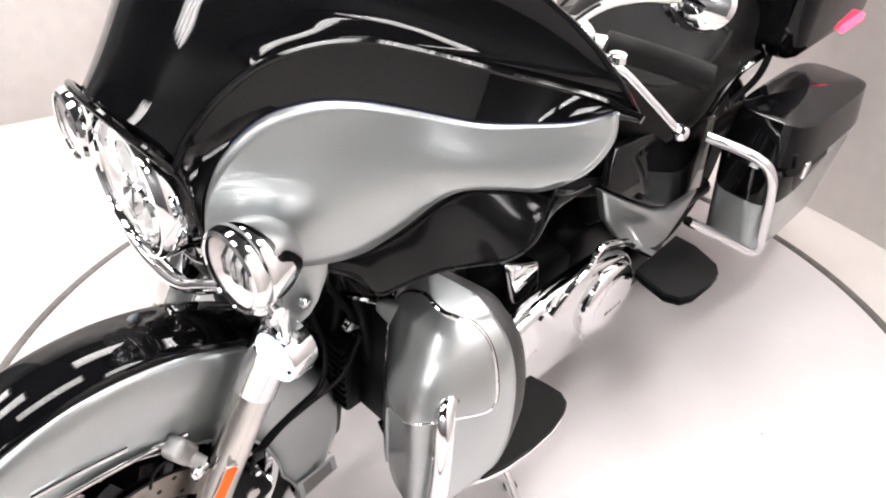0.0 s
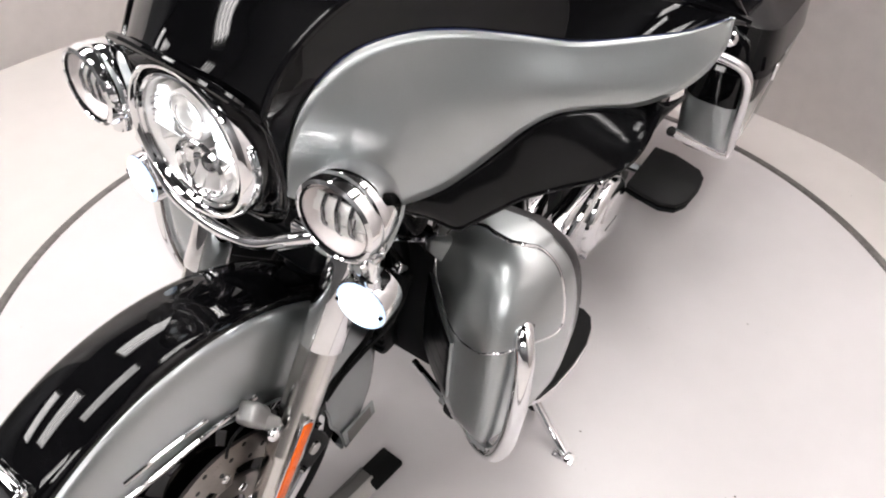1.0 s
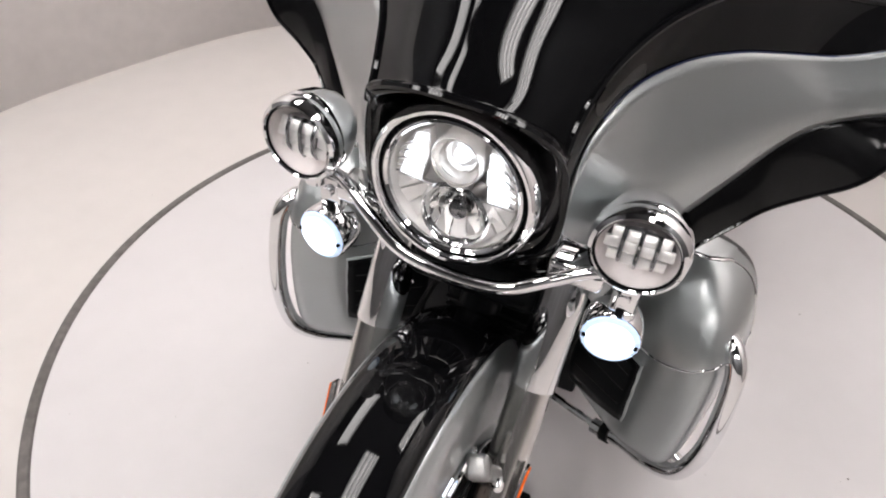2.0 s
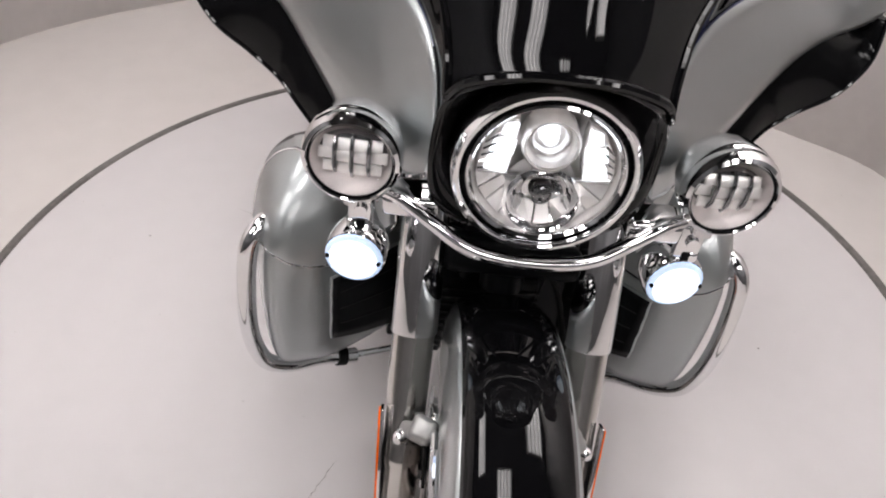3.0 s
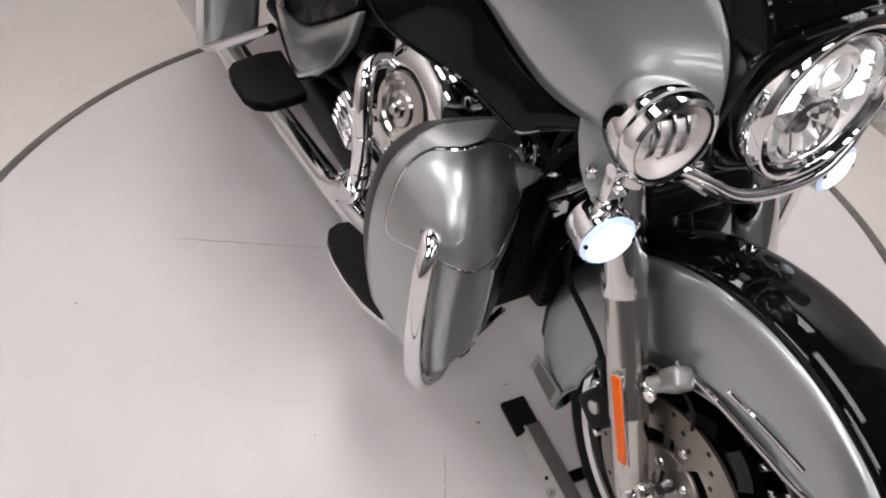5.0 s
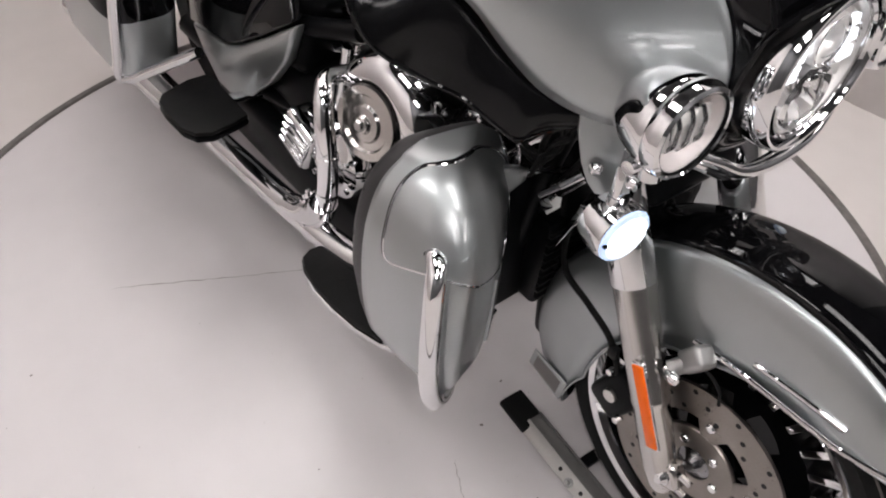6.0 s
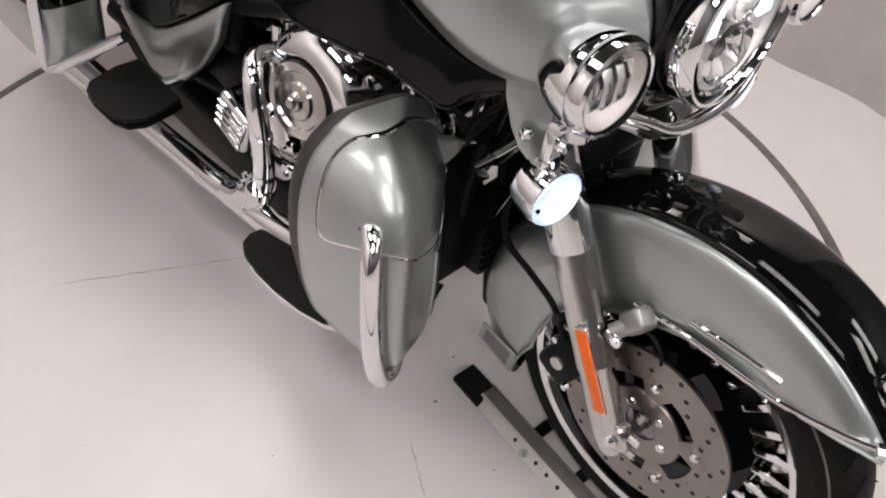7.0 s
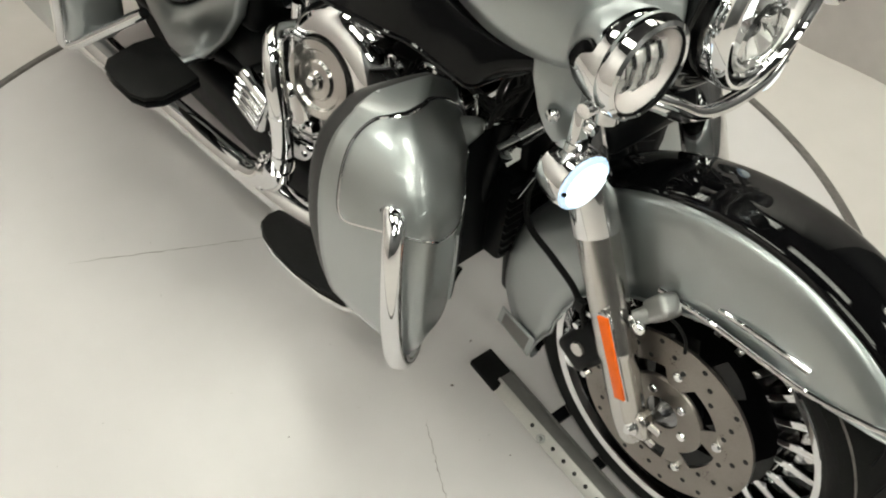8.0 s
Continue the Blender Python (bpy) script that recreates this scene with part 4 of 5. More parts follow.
    part("duct_mouth", loft([flip(rows[-1], s), [V(s * 0.17, 0.272, 0.652)] * 24], wrap=True), SATIN, pod)
    hole = lathe([(0.0, 0.004), (0.0165, 0.004), (0.0185, 0.001), (0.019, -0.012)], (0, 0, 0), (s * 0.55, -1, 0.1), 28)
    bmesh.ops.transform(hole, matrix=Matrix.Translation((s * 0.366, 0.222, 0.634)) @ Matrix.Diagonal((1.0, 1.0, 1.15, 1)), verts=hole.verts)
    part("guard_grommet", hole, SATIN, pod, "dark grommet round the guard bar")


for s in (-1, 1):
    fairing_lower(s)

# engine guard
for s in (-1, 1):
    g = bpart("engine_guard", tube(flip([(0.352, 0.252, 0.62), (0.366, 0.222, 0.637), (0.379, 0.2, 0.635), (0.392, 0.186, 0.605), (0.399, 0.177, 0.53), (0.399, 0.172, 0.45), (0.391, 0.173, 0.39), (0.372, 0.178, 0.346), (0.335, 0.197, 0.322), (0.288, 0.232, 0.303), (0.252, 0.248, 0.29), (0.225, 0.26, 0.283)], s), 0.0155, 18, 6), CHROME, "polished chrome engine guard bar")
    part("tail_rod", tube(flip([(0.228, 0.259, 0.284), (0.17, 0.285, 0.275), (0.12, 0.305, 0.272)], s), 0.0075, 10, 3), CHROME, g)
    part("clip", tube(flip([(0.26, 0.2445, 0.293), (0.244, 0.2515, 0.288)], s), 0.0185, 14, 1), RUBBER, g, "black rubber clip")

# rod, tag, lever and bent bracket in the gap between the lower and the fork
rod = bpart("steering_damper_rod", tube([(-0.15, 0.238, 0.626), (-0.14, 0.205, 0.666)], 0.0055, 12, 1), DARK_CHROME, "chrome rod between frame and fork")
part("rod_sleeve", tube([(-0.14, 0.21, 0.66), (-0.14, 0.176, 0.704)], 0.0068, 12, 1), CHROME, rod)
part("guide_wire", tube([(-0.14, 0.206, 0.643), (-0.14, 0.19, 0.666), (-0.14, 0.172, 0.694)], 0.002, 6, 3), CHROME, rod)
part("paper_tag", slab([V(-0.142, 0.229, 0.6), V(-0.142, 0.222, 0.594), V(-0.14, 0.203, 0.622), V(-0.14, 0.205, 0.64), V(-0.141, 0.214, 0.636)], (-0.0015, 0, 0), 0.0004, 1), HOUSING, rod, "small white paper tag")
lever = bpart("horn_bracket", slab([V(-0.14, 0.196, 0.55), V(-0.14, 0.192, 0.55), V(-0.14, 0.173, 0.604), V(-0.14, 0.158, 0.63), V(-0.14, 0.162, 0.645), V(-0.14, 0.17, 0.648), V(-0.14, 0.179, 0.615)], (0.006, 0, 0), 0.0015), CHROME, "angled chrome bracket")
part("flange", slab([V(-0.141, 0.17, 0.649), V(-0.141, 0.143, 0.659), V(-0.115, 0.143, 0.659), V(-0.115, 0.17, 0.649)], (0, 0.001, 0.003), 0.0008, 1), CHROME, lever)
bent = bpart("bent_bracket", tube([(-0.16, 0.337, 0.69), (-0.162, 0.318, 0.67), (-0.16, 0.308, 0.656), (-0.158, 0.292, 0.643), (-0.158, 0.283, 0.664), (-0.156, 0.293, 0.688)], 0.0042, 8, 2, flat=0.6), CHROME, "bent chrome bracket")
part("bracket_bolt", lathe([(0.0, 0.008), (0.008, 0.007), (0.011, 0.0), (0.011, -0.006)], (-0.158, 0.292, 0.66), (-1, -0.3, 0.2), 12), DARK_CHROME, bent)
for k, (y, z) in enumerate(((0.27, 0.66), (0.255, 0.69))):
    bpart("control_cable", tube([(-0.12, 0.31, 0.62 + 0.01 * k), (-0.145, y, z - 0.02), (-0.15, y - 0.02, z + 0.03), (-0.145, y - 0.045, z + 0.06), (-0.12, y - 0.02, z + 0.08), (-0.09, 0.28, 0.74)], 0.0048, 8, 6), RUBBER, "black control cable loop")

# frame, oil cooler, engine
bpart("front_frame", block((0, 0.27, 0.5), (0.12, 0.05, 0.56), 0.02, Matrix.Rotation(radians(-8), 4, "X"), segs=3), SATIN, "black frame tubes")
cooler = bpart("oil_cooler", block((0, 0.27, 0.42), (0.18, 0.05, 0.2), 0.012), SATIN, "black oil cooler behind the front wheel")
for k in range(9):
    part("fin", block((0, 0.243, 0.345 + 0.019 * k), (0.18, 0.008, 0.004), 0.0), PLASTIC, cooler)
for s in (-1, 1):
    bpart("down_tube", tube(flip([(0.05, 0.24, 0.86), (0.085, 0.29, 0.6), (0.1, 0.33, 0.34), (0.11, 0.42, 0.27), (0.13, 0.9, 0.26)], s), 0.019, 14, 6), SATIN, "black frame tube")
    bpart("wiring", tube(flip([(0.05, 0.19, 0.86), (0.11, 0.2, 0.76), (0.09, 0.22, 0.68), (0.12, 0.25, 0.6)], s), 0.006, 8, 6), RUBBER)
    bpart("clutch_cable", tube(flip([(0.12, 0.2, 0.83), (0.16, 0.24, 0.74), (0.13, 0.27, 0.66), (0.14, 0.3, 0.6)], s), 0.005, 8, 6), RUBBER)
    bpart("mount_rod", tube(flip([(0.06, 0.24, 0.63), (0.155, 0.27, 0.655)], s), 0.006, 8, 1), CHROME)
bpart("front_panel", slab([V(-0.17, 0.285, 0.315), V(0.17, 0.285, 0.315), V(0.16, 0.3, 0.62), V(-0.16, 0.3, 0.62)], (0, 0.02, 0), 0.006), SATIN, "black plastic panel between the lowers")

engine = bpart("engine", block((0, 0.66, 0.36), (0.3, 0.5, 0.2), 0.05, segs=3), SATIN, "black and chrome V-twin engine")
for k, (y, tilt) in enumerate(((0.5, -22), (0.78, 22))):
    m = Matrix.Translation((0, y, 0.5)) @ Matrix.Rotation(radians(-tilt), 4, "X")
    for j in range(9):
        bm = lathe([(0.0, 0.0), (0.098, 0.0), (0.1, 0.003), (0.098, 0.007), (0.0, 0.007)], (0, 0, -0.07 + j * 0.017), (0, 0, 1), 32)
        bmesh.ops.transform(bm, matrix=m, verts=bm.verts)
        part("cooling_fin", bm, SATIN, engine)
    bm = lathe([(0.0, -0.1), (0.078, -0.1), (0.078, 0.09), (0.0, 0.09)], (0, 0, 0), (0, 0, 1), 32)
    bmesh.ops.transform(bm, matrix=m, verts=bm.verts)
    part("cylinder", bm, SATIN, engine)
    bm = block((0, 0, 0.125), (0.23, 0.17, 0.07), 0.02, segs=3)
    bmesh.ops.transform(bm, matrix=m, verts=bm.verts)
    part("rocker_cover", bm, CHROME, engine, "chrome rocker cover")
    bm = block((0, 0, 0.085), (0.26, 0.15, 0.02), 0.004)
    bmesh.ops.transform(bm, matrix=m, verts=bm.verts)
    part("rocker_base", bm, CHROME, engine)

# right side: air cleaner, exhaust, cam cover
AC = V(-0.25, 0.543, 0.61)
ac_axis = V(-1, -0.16, 0.2).normalized()
rows = []
for k, (grow, depth) in enumerate(((0.0, -0.1), (0.0, -0.055), (0.0, -0.03), (-0.012, -0.008), (-0.03, 0.002), (-0.045, 0.004))):
    ring = []
    for i in range(56):
        a = math.tau * i / 56
        c, e = math.cos(a), math.sin(a)
        r = 0.098 + 0.05 * max(0.0, math.cos(a - radians(215))) ** 2 + 0.02 * max(0.0, math.cos(a - radians(285))) ** 2
        ring.append(V(AC.x - depth, AC.y, AC.z) + V(0, (r + grow) * c, (r + grow) * 0.95 * -e))
    rows.append(ring)
ac = bpart("air_cleaner", loft(rows, wrap=True), CHROME, "chrome teardrop air cleaner cover")
part("face", lathe([(0.0, 0.013), (0.013, 0.013), (0.017, 0.007), (0.03, 0.006), (0.034, 0.001), (0.047, 0.0), (0.051, 0.005), (0.064, 0.004), (0.068, -0.002), (0.07, -0.02)], AC + V(-0.004, 0, 0), ac_axis, 56), ALLOY, ac, "ringed alloy insert")
part("bolt", lathe([(0.0, 0.026), (0.008, 0.026), (0.011, 0.022), (0.012, 0.01)], AC, ac_axis, 6), CHROME, ac)
pipe = bpart("exhaust_header", tube([(-0.2, 0.66, 0.63), (-0.262, 0.645, 0.645), (-0.292, 0.612, 0.638), (-0.302, 0.597, 0.6), (-0.303, 0.59, 0.54), (-0.301, 0.594, 0.46), (-0.299, 0.615, 0.39), (-0.298, 0.655, 0.34), (-0.299, 0.72, 0.308), (-0.3, 0.78, 0.296)], (0.015, 0.023), 20, 6), CHROME, "chrome exhaust heat shield")
part("elbow_shield", tube([(-0.301, 0.612, 0.41), (-0.299, 0.632, 0.365), (-0.298, 0.68, 0.325), (-0.299, 0.74, 0.303)], 0.028, 20, 5), CHROME, pipe)
for y, z in ((0.59, 0.53), (0.597, 0.44)):
    part("clamp", tube([(-0.302, y, z + 0.005), (-0.302, y, z - 0.005)], 0.0205, 18, 1), CHROME, pipe)
for k in range(6):
    part("clamp_bolt", lathe([(0, 0.008), (0.005, 0.007), (0.006, 0)], (-0.318, 0.63 + 0.012 * (k % 3), 0.43 - 0.02 * k), (-1, 0, 0), 8), CHROME, pipe)
low = bpart("lower_exhaust", tube([(-0.22, 0.36, 0.5), (-0.27, 0.40, 0.42), (-0.29, 0.46, 0.36), (-0.298, 0.54, 0.332), (-0.3, 0.7, 0.305), (-0.3, 1.03, 0.262), (-0.3, 1.3, 0.235)], 0.028, 20, 6), CHROME, "long chrome exhaust pipe")
part("muffler", tube([(-0.3, 1.25, 0.24), (-0.305, 1.4, 0.225), (-0.31, 1.95, 0.21)], (0.035, 0.048), 24, 6), CHROME, low)
cam_cover = bpart("cam_cover", lathe([(0.0, 0.01), (0.06, 0.008), (0.07, 0.0), (0.085, -0.004), (0.09, -0.02), (0.09, -0.09)], (-0.215, 0.72, 0.4), (-1, 0, 0), 40), CHROME, "chrome cam cover")
for k in range(7):
    part("screw", lathe([(0, 0.008), (0.006, 0.007), (0.007, 0)], (-0.22, 0.72 + 0.076 * math.cos(k * 0.9), 0.4 + 0.076 * math.sin(k * 0.9)), (-1, 0, 0), 8), CHROME, cam_cover)
lifter = bpart("lifter_cover", block((-0.2, 0.83, 0.385), (0.07, 0.1, 0.11), 0.014, Matrix.Rotation(radians(20), 4, "X"), segs=3), CHROME, "ribbed chrome lifter cover")
for k in range(4):
    part("rib", block((-0.237, 0.83 + 0.009 * (1.5 - k), 0.352 + 0.022 * k), (0.008, 0.088, 0.011), 0.003, Matrix.Rotation(radians(20), 4, "X")), CHROME, lifter)
for k, y in enumerate((0.5, 0.56, 0.72, 0.78)):
    bpart("pushrod_tube", tube([(-0.16, y, 0.4), (-0.15, y + (0.03 if k < 2 else -0.03), 0.62)], 0.013, 12, 1), CHROME, "chrome pushrod tube")

# left side: primary cover with derby cover, horn cover
DERBY = V(0.268, 0.87, 0.345)
outline = []
for k in range(40):
    a = math.tau * k / 40
    outline.append(V(0.2, 0.72 + 0.27 * math.copysign(abs(math.cos(a)) ** 0.75, math.cos(a)), 0.345 + 0.125 * math.copysign(abs(math.sin(a)) ** 0.8, math.sin(a))))
primary = bpart("primary_cover", slab(outline, (0.052, 0, 0), 0.018, 4), CHROME, "chrome primary cover")
part("derby_cover", lathe([(0.0, 0.013), (0.05, 0.012), (0.066, 0.01), (0.07, 0.006), (0.078, 0.006), (0.092, 0.0), (0.098, -0.008), (0.099, -0.03)], DERBY, (1, 0, 0), 48), CHROME, primary, "round chrome derby cover")
part("inspection_cover", lathe([(0.0, 0.006), (0.03, 0.005), (0.038, 0.0), (0.04, -0.03)], (0.25, 0.6, 0.34), (1, 0, 0), 32, squash=0.6), CHROME, primary)
for k in range(10):
    a = math.tau * k / 10
    part("screw", lathe([(0, 0.007), (0.006, 0.006), (0.007, 0)], (0.252, 0.72 + 0.245 * math.copysign(abs(math.cos(a)) ** 0.75, math.cos(a)), 0.345 + 0.108 * math.copysign(abs(math.sin(a)) ** 0.8, math.sin(a))), (1, 0, 0), 8), CHROME, primary)
for k in range(4):
    part("lettering_bar", block((0.2805, 0.845 + 0.017 * k, 0.332), (0.001, 0.012, 0.008), 0.0), INK, primary, "engraved lettering as plain bars")
horn = bpart("horn_cover", slab([V(0.19, 0.572, 0.572), V(0.19, 0.682, 0.522), V(0.19, 0.697, 0.435), V(0.19, 0.613, 0.438)], (-0.05, 0, 0), 0.012, 3), CHROME, "chrome horn cover")
bpart("shift_linkage", tube([(0.262, 0.64, 0.45), (0.27, 0.685, 0.5), (0.27, 0.735, 0.525), (0.27, 0.757, 0.552), (0.27, 0.785, 0.556), (0.27, 0.871, 0.52), (0.268, 0.91, 0.49)], 0.0085, 10, 5), CHROME, "chrome shift linkage")

bpart("oil_pan", block((0, 0.95, 0.2), (0.36, 0.75, 0.15), 0.03, segs=3), SATIN, "black oil pan and frame rails")
bpart("transmission", block((0, 0.98, 0.38), (0.3, 0.3, 0.22), 0.04, segs=3), SATIN, "black transmission case")
bpart("oil_tank", block((0, 1.1, 0.56), (0.34, 0.4, 0.2), 0.04, segs=3), SATIN, "black frame cover under the seat")
bpart("neck_cover", block((0, 0.33, 0.76), (0.17, 0.16, 0.2), 0.04, segs=3), SATIN, "black steering neck cover")
for s in (-1, 1):
    bpart("swing_arm", tube(flip([(0.12, 0.98, 0.34), (0.15, 1.2, 0.32), (0.15, 1.52, 0.305)], s), 0.03, 12, 3), SATIN, "black swing arm")
    bpart("engine_mount", block((s * 0.12, 0.42, 0.62), (0.05, 0.1, 0.12), 0.015), SATIN)
for s in (-1, 1):
    hw = bpart("tank_bracket", tube(flip([(0.15, 0.46, 0.68), (0.145, 0.43, 0.662), (0.142, 0.4, 0.668), (0.14, 0.37, 0.655), (0.14, 0.34, 0.645), (0.14, 0.325, 0.625)], s), 0.006, 8, 4), CHROME, "chrome bracket and clips under the tank")
    part("strap", tube(flip([(0.15, 0.455, 0.668), (0.145, 0.43, 0.645), (0.142, 0.4, 0.645), (0.14, 0.37, 0.635), (0.14, 0.345, 0.622), (0.14, 0.325, 0.61)], s), 0.005, 8, 4), CHROME, hw)
    for k, (y, z) in enumerate(((0.45, 0.672), (0.385, 0.652), (0.33, 0.622))):
        part("clip", block((s * 0.143, y, z), (0.012, 0.02, 0.03), 0.004, Matrix.Rotation(radians(30), 4, "X")), CHROME if k != 1 else SATIN, hw)
    part("lug", block((s * 0.135, 0.228, 0.61), (0.02, 0.02, 0.028), 0.005, Matrix.Rotation(radians(40), 4, "X")), CHROME, hw)
    for k in range(3):
        bpart("cable", tube(flip([(0.11 + 0.01 * k, 0.2, 0.8), (0.135 + 0.006 * k, 0.25, 0.7 - 0.01 * k), (0.12, 0.3 + 0.02 * k, 0.66), (0.13, 0.36 + 0.02 * k, 0.69)], s), 0.005, 8, 5), RUBBER, "black control cable")


# footboards
def footboard(s, pts, name):
    front = name == "rider_footboard"
    board = bpart(name, slab(flip(pts, s), (0, 0, -0.014), 0.005), CHROME if front else SATIN, "chrome-edged footboard with black rubber pad" if front else "black passenger footboard")
    c = sum((Vector(q) for q in pts), Vector()) / len(pts)
    pad = [c + (Vector(q) - c) * (0.965 if front else 0.99) + V(0, 0, 0.001) for q in pts]
    part("pad", slab(flip(pad, s), (0, 0, 0.012), 0.004), RUBBER, board, "black rubber pad")
    return board


FRONT_BOARD = [(0.262, 0.30, 0.37), (0.30, 0.272, 0.38), (0.35, 0.268, 0.388), (0.385, 0.278, 0.393), (0.402, 0.305, 0.392), (0.413, 0.36, 0.381), (0.416, 0.43, 0.367), (0.411, 0.50, 0.353), (0.398, 0.55, 0.343), (0.38, 0.585, 0.336), (0.355, 0.598, 0.333), (0.32, 0.597, 0.331), (0.27, 0.59, 0.33)]
REAR_BOARD = [(0.262, 0.985, 0.352), (0.30, 0.972, 0.356), (0.36, 0.957, 0.362), (0.395, 0.965, 0.367), (0.411, 0.99, 0.37), (0.416, 1.05, 0.373), (0.413, 1.09, 0.374), (0.395, 1.122, 0.373), (0.36, 1.143, 0.37), (0.32, 1.165, 0.366), (0.262, 1.175, 0.36)]
REAR_BOARD = [(x, 1.06 + (y - 1.06) * (1.15 if y < 1.06 else 0.82), z + 0.012) for x, y, z in REAR_BOARD]
FRONT_BOARD = [(0.262 + (x - 0.262) * 0.92, y, z - 0.02) for x, y, z in FRONT_BOARD]
for s in (-1, 1):
    footboard(s, FRONT_BOARD, "rider_footboard")
    footboard(s, REAR_BOARD, "passenger_footboard")
    bpart("footboard_bracket", tube(flip([(0.13, 0.45, 0.27), (0.28, 0.45, 0.33)], s), 0.014, 10, 2), SATIN)
    bpart("rear_bracket", tube(flip([(0.16, 1.1, 0.33), (0.27, 1.09, 0.345)], s), 0.013, 10, 2), CHROME)

# side stand
stand = bpart("side_stand", tube([(0.16, 0.44, 0.25), (0.28, 0.49, 0.14), (0.37, 0.475, 0.062), (0.432, 0.449, 0.032)], 0.011, 12, 5), CHROME, "chrome side stand, folded out")
part("foot", block((0.432, 0.447, 0.026), (0.05, 0.03, 0.008), 0.003, Matrix.Rotation(radians(-3), 4, "Y")), CHROME, stand)
part("stop", lathe([(0.0, 0.012), (0.012, 0.01), (0.014, 0.0), (0.012, -0.012), (0, -0.014)], (0.318, 0.512, 0.045), (1, -0.3, 0.6), 14), RUBBER, stand)

# tank
rows = []
for y, w, top, bot in ((0.34, 0.05, 0.9, 0.76), (0.36, 0.1, 0.93, 0.73), (0.42, 0.15, 0.965, 0.69), (0.5, 0.175, 0.985, 0.67), (0.6, 0.18, 0.985, 0.665), (0.7, 0.165, 0.965, 0.675), (0.8, 0.135, 0.93, 0.69), (0.9, 0.09, 0.89, 0.72), (0.94, 0.04, 0.86, 0.75)):
    ring = []
    for k in range(28):
        a = math.tau * k / 28
        c, e = math.cos(a), math.sin(a)
        ring.append(V(w * 1.05 * math.copysign(abs(c) ** 0.42, c), y, (top + bot) / 2 + (top - bot) / 2 * math.copysign(abs(e) ** 0.75, e)))
    rows.append(ring)
bm = loft(rows, wrap=True)
for f in bm.faces:
    if f.calc_center_median().z < 0.745:
        f.material_index = 1
tank = bpart("fuel_tank", bm, (BLACK, SILVER), "black fuel tank with silver lower panels")
part("console", block((0, 0.66, 0.985), (0.07, 0.36, 0.02), 0.009, Matrix.Rotation(radians(-5), 4, "X"), segs=3), CHROME, tank)

# seat
rows = []
for y, w, top, bot in ((0.86, 0.06, 0.84, 0.72), (0.9, 0.11, 0.85, 0.69), (1.0, 0.18, 0.815, 0.63), (1.1, 0.21, 0.8, 0.6), (1.2, 0.215, 0.82, 0.6), (1.27, 0.21, 0.87, 0.61), (1.33, 0.19, 0.9, 0.62), (1.45, 0.185, 0.895, 0.63), (1.6, 0.175, 0.89, 0.65), (1.66, 0.1, 0.86, 0.68)):
    ring = []
    for k in range(32):
        a = math.tau * k / 32
        c, e = math.cos(a), math.sin(a)
        dip = -0.02 * (1 - abs(c)) if e > 0 and y < 1.3 else 0
        ring.append(V(w * math.copysign(abs(c) ** 0.55, c), y, (top + bot) / 2 + (top - bot) / 2 * math.copysign(abs(e) ** 0.6, e) + dip))
    rows.append(ring)
seat = bpart("seat", loft(rows, wrap=True), LEATHER, "black leather two-up touring seat")
part("seam", tube([(-0.2, 1.25, 0.86), (-0.12, 1.27, 0.885), (0, 1.275, 0.893), (0.12, 1.27, 0.885), (0.2, 1.25, 0.86)], 0.005, 8, 6), LEATHER, seat)
for s in (-1, 1):
    part("side_welt", tube(flip([(0.1, 0.9, 0.845), (0.17, 1.0, 0.805), (0.2, 1.1, 0.79), (0.205, 1.2, 0.81), (0.2, 1.27, 0.855)], s), 0.0045, 8, 6), LEATHER, seat)

# handlebar with grips, levers and mirrors
bars = bpart("handlebar", tube([(-0.4, 0.65, 1.033), (-0.3, 0.575, 1.06), (-0.2, 0.45, 1.075), (-0.1, 0.33, 1.05), (0.1, 0.33, 1.05), (0.2, 0.45, 1.075), (0.3, 0.575, 1.06), (0.4, 0.65, 1.033)], 0.0125, 14, 5), CHROME, "chrome handlebar with black grips")
for s in (-1, 1):
    part("grip", tube(flip([(0.3, 0.575, 1.06), (0.36, 0.62, 1.045), (0.425, 0.665, 1.026)], s), 0.0195, 16, 3), RUBBER, bars, "black rubber grip")
    part("switch_housing", block((s * 0.27, 0.54, 1.066), (0.06, 0.05, 0.055), 0.014, Matrix.Rotation(radians(-40 * s), 4, "Z"), segs=3), CHROME, bars)
    lev = part("lever", tube(flip([(0.29, 0.42, 1.105), (0.34, 0.44, 1.11), (0.385, 0.47, 1.09), (0.42, 0.515, 1.04), (0.448, 0.557, 0.992)], s), 0.0052, 10, 5, flat=0.8), CHROME, bars, "chrome hand lever with ball end")
    part("ball_end", lathe([(0.0, 0.012), (0.009, 0.0085), (0.012, 0.0), (0.009, -0.0085), (0.0, -0.012)], (s * 0.45, 0.56, 0.989), (0, 0.7, -0.7), 16), CHROME, lev)
    part("lever_pivot", lathe([(0, 0.012), (0.011, 0.01), (0.012, 0)], (s * 0.385, 0.465, 1.098), (0, 0, 1), 16), CHROME, lev)
    part("mirror_stem", tube(flip([(0.29, 0.44, 1.09), (0.32, 0.5, 1.135), (0.345, 0.55, 1.145), (0.375, 0.61, 1.14)], s), 0.007, 10, 5), CHROME, bars)
    part("mirror", lathe([(0.0, -0.025), (0.03, -0.02), (0.052, -0.006), (0.056, 0.004), (0.053, 0.008), (0.0, 0.008)], (s * 0.385, 0.64, 1.135), (0, 1, -0.25), 40, squash=0.75), CHROME, bars, "oval chrome mirror")

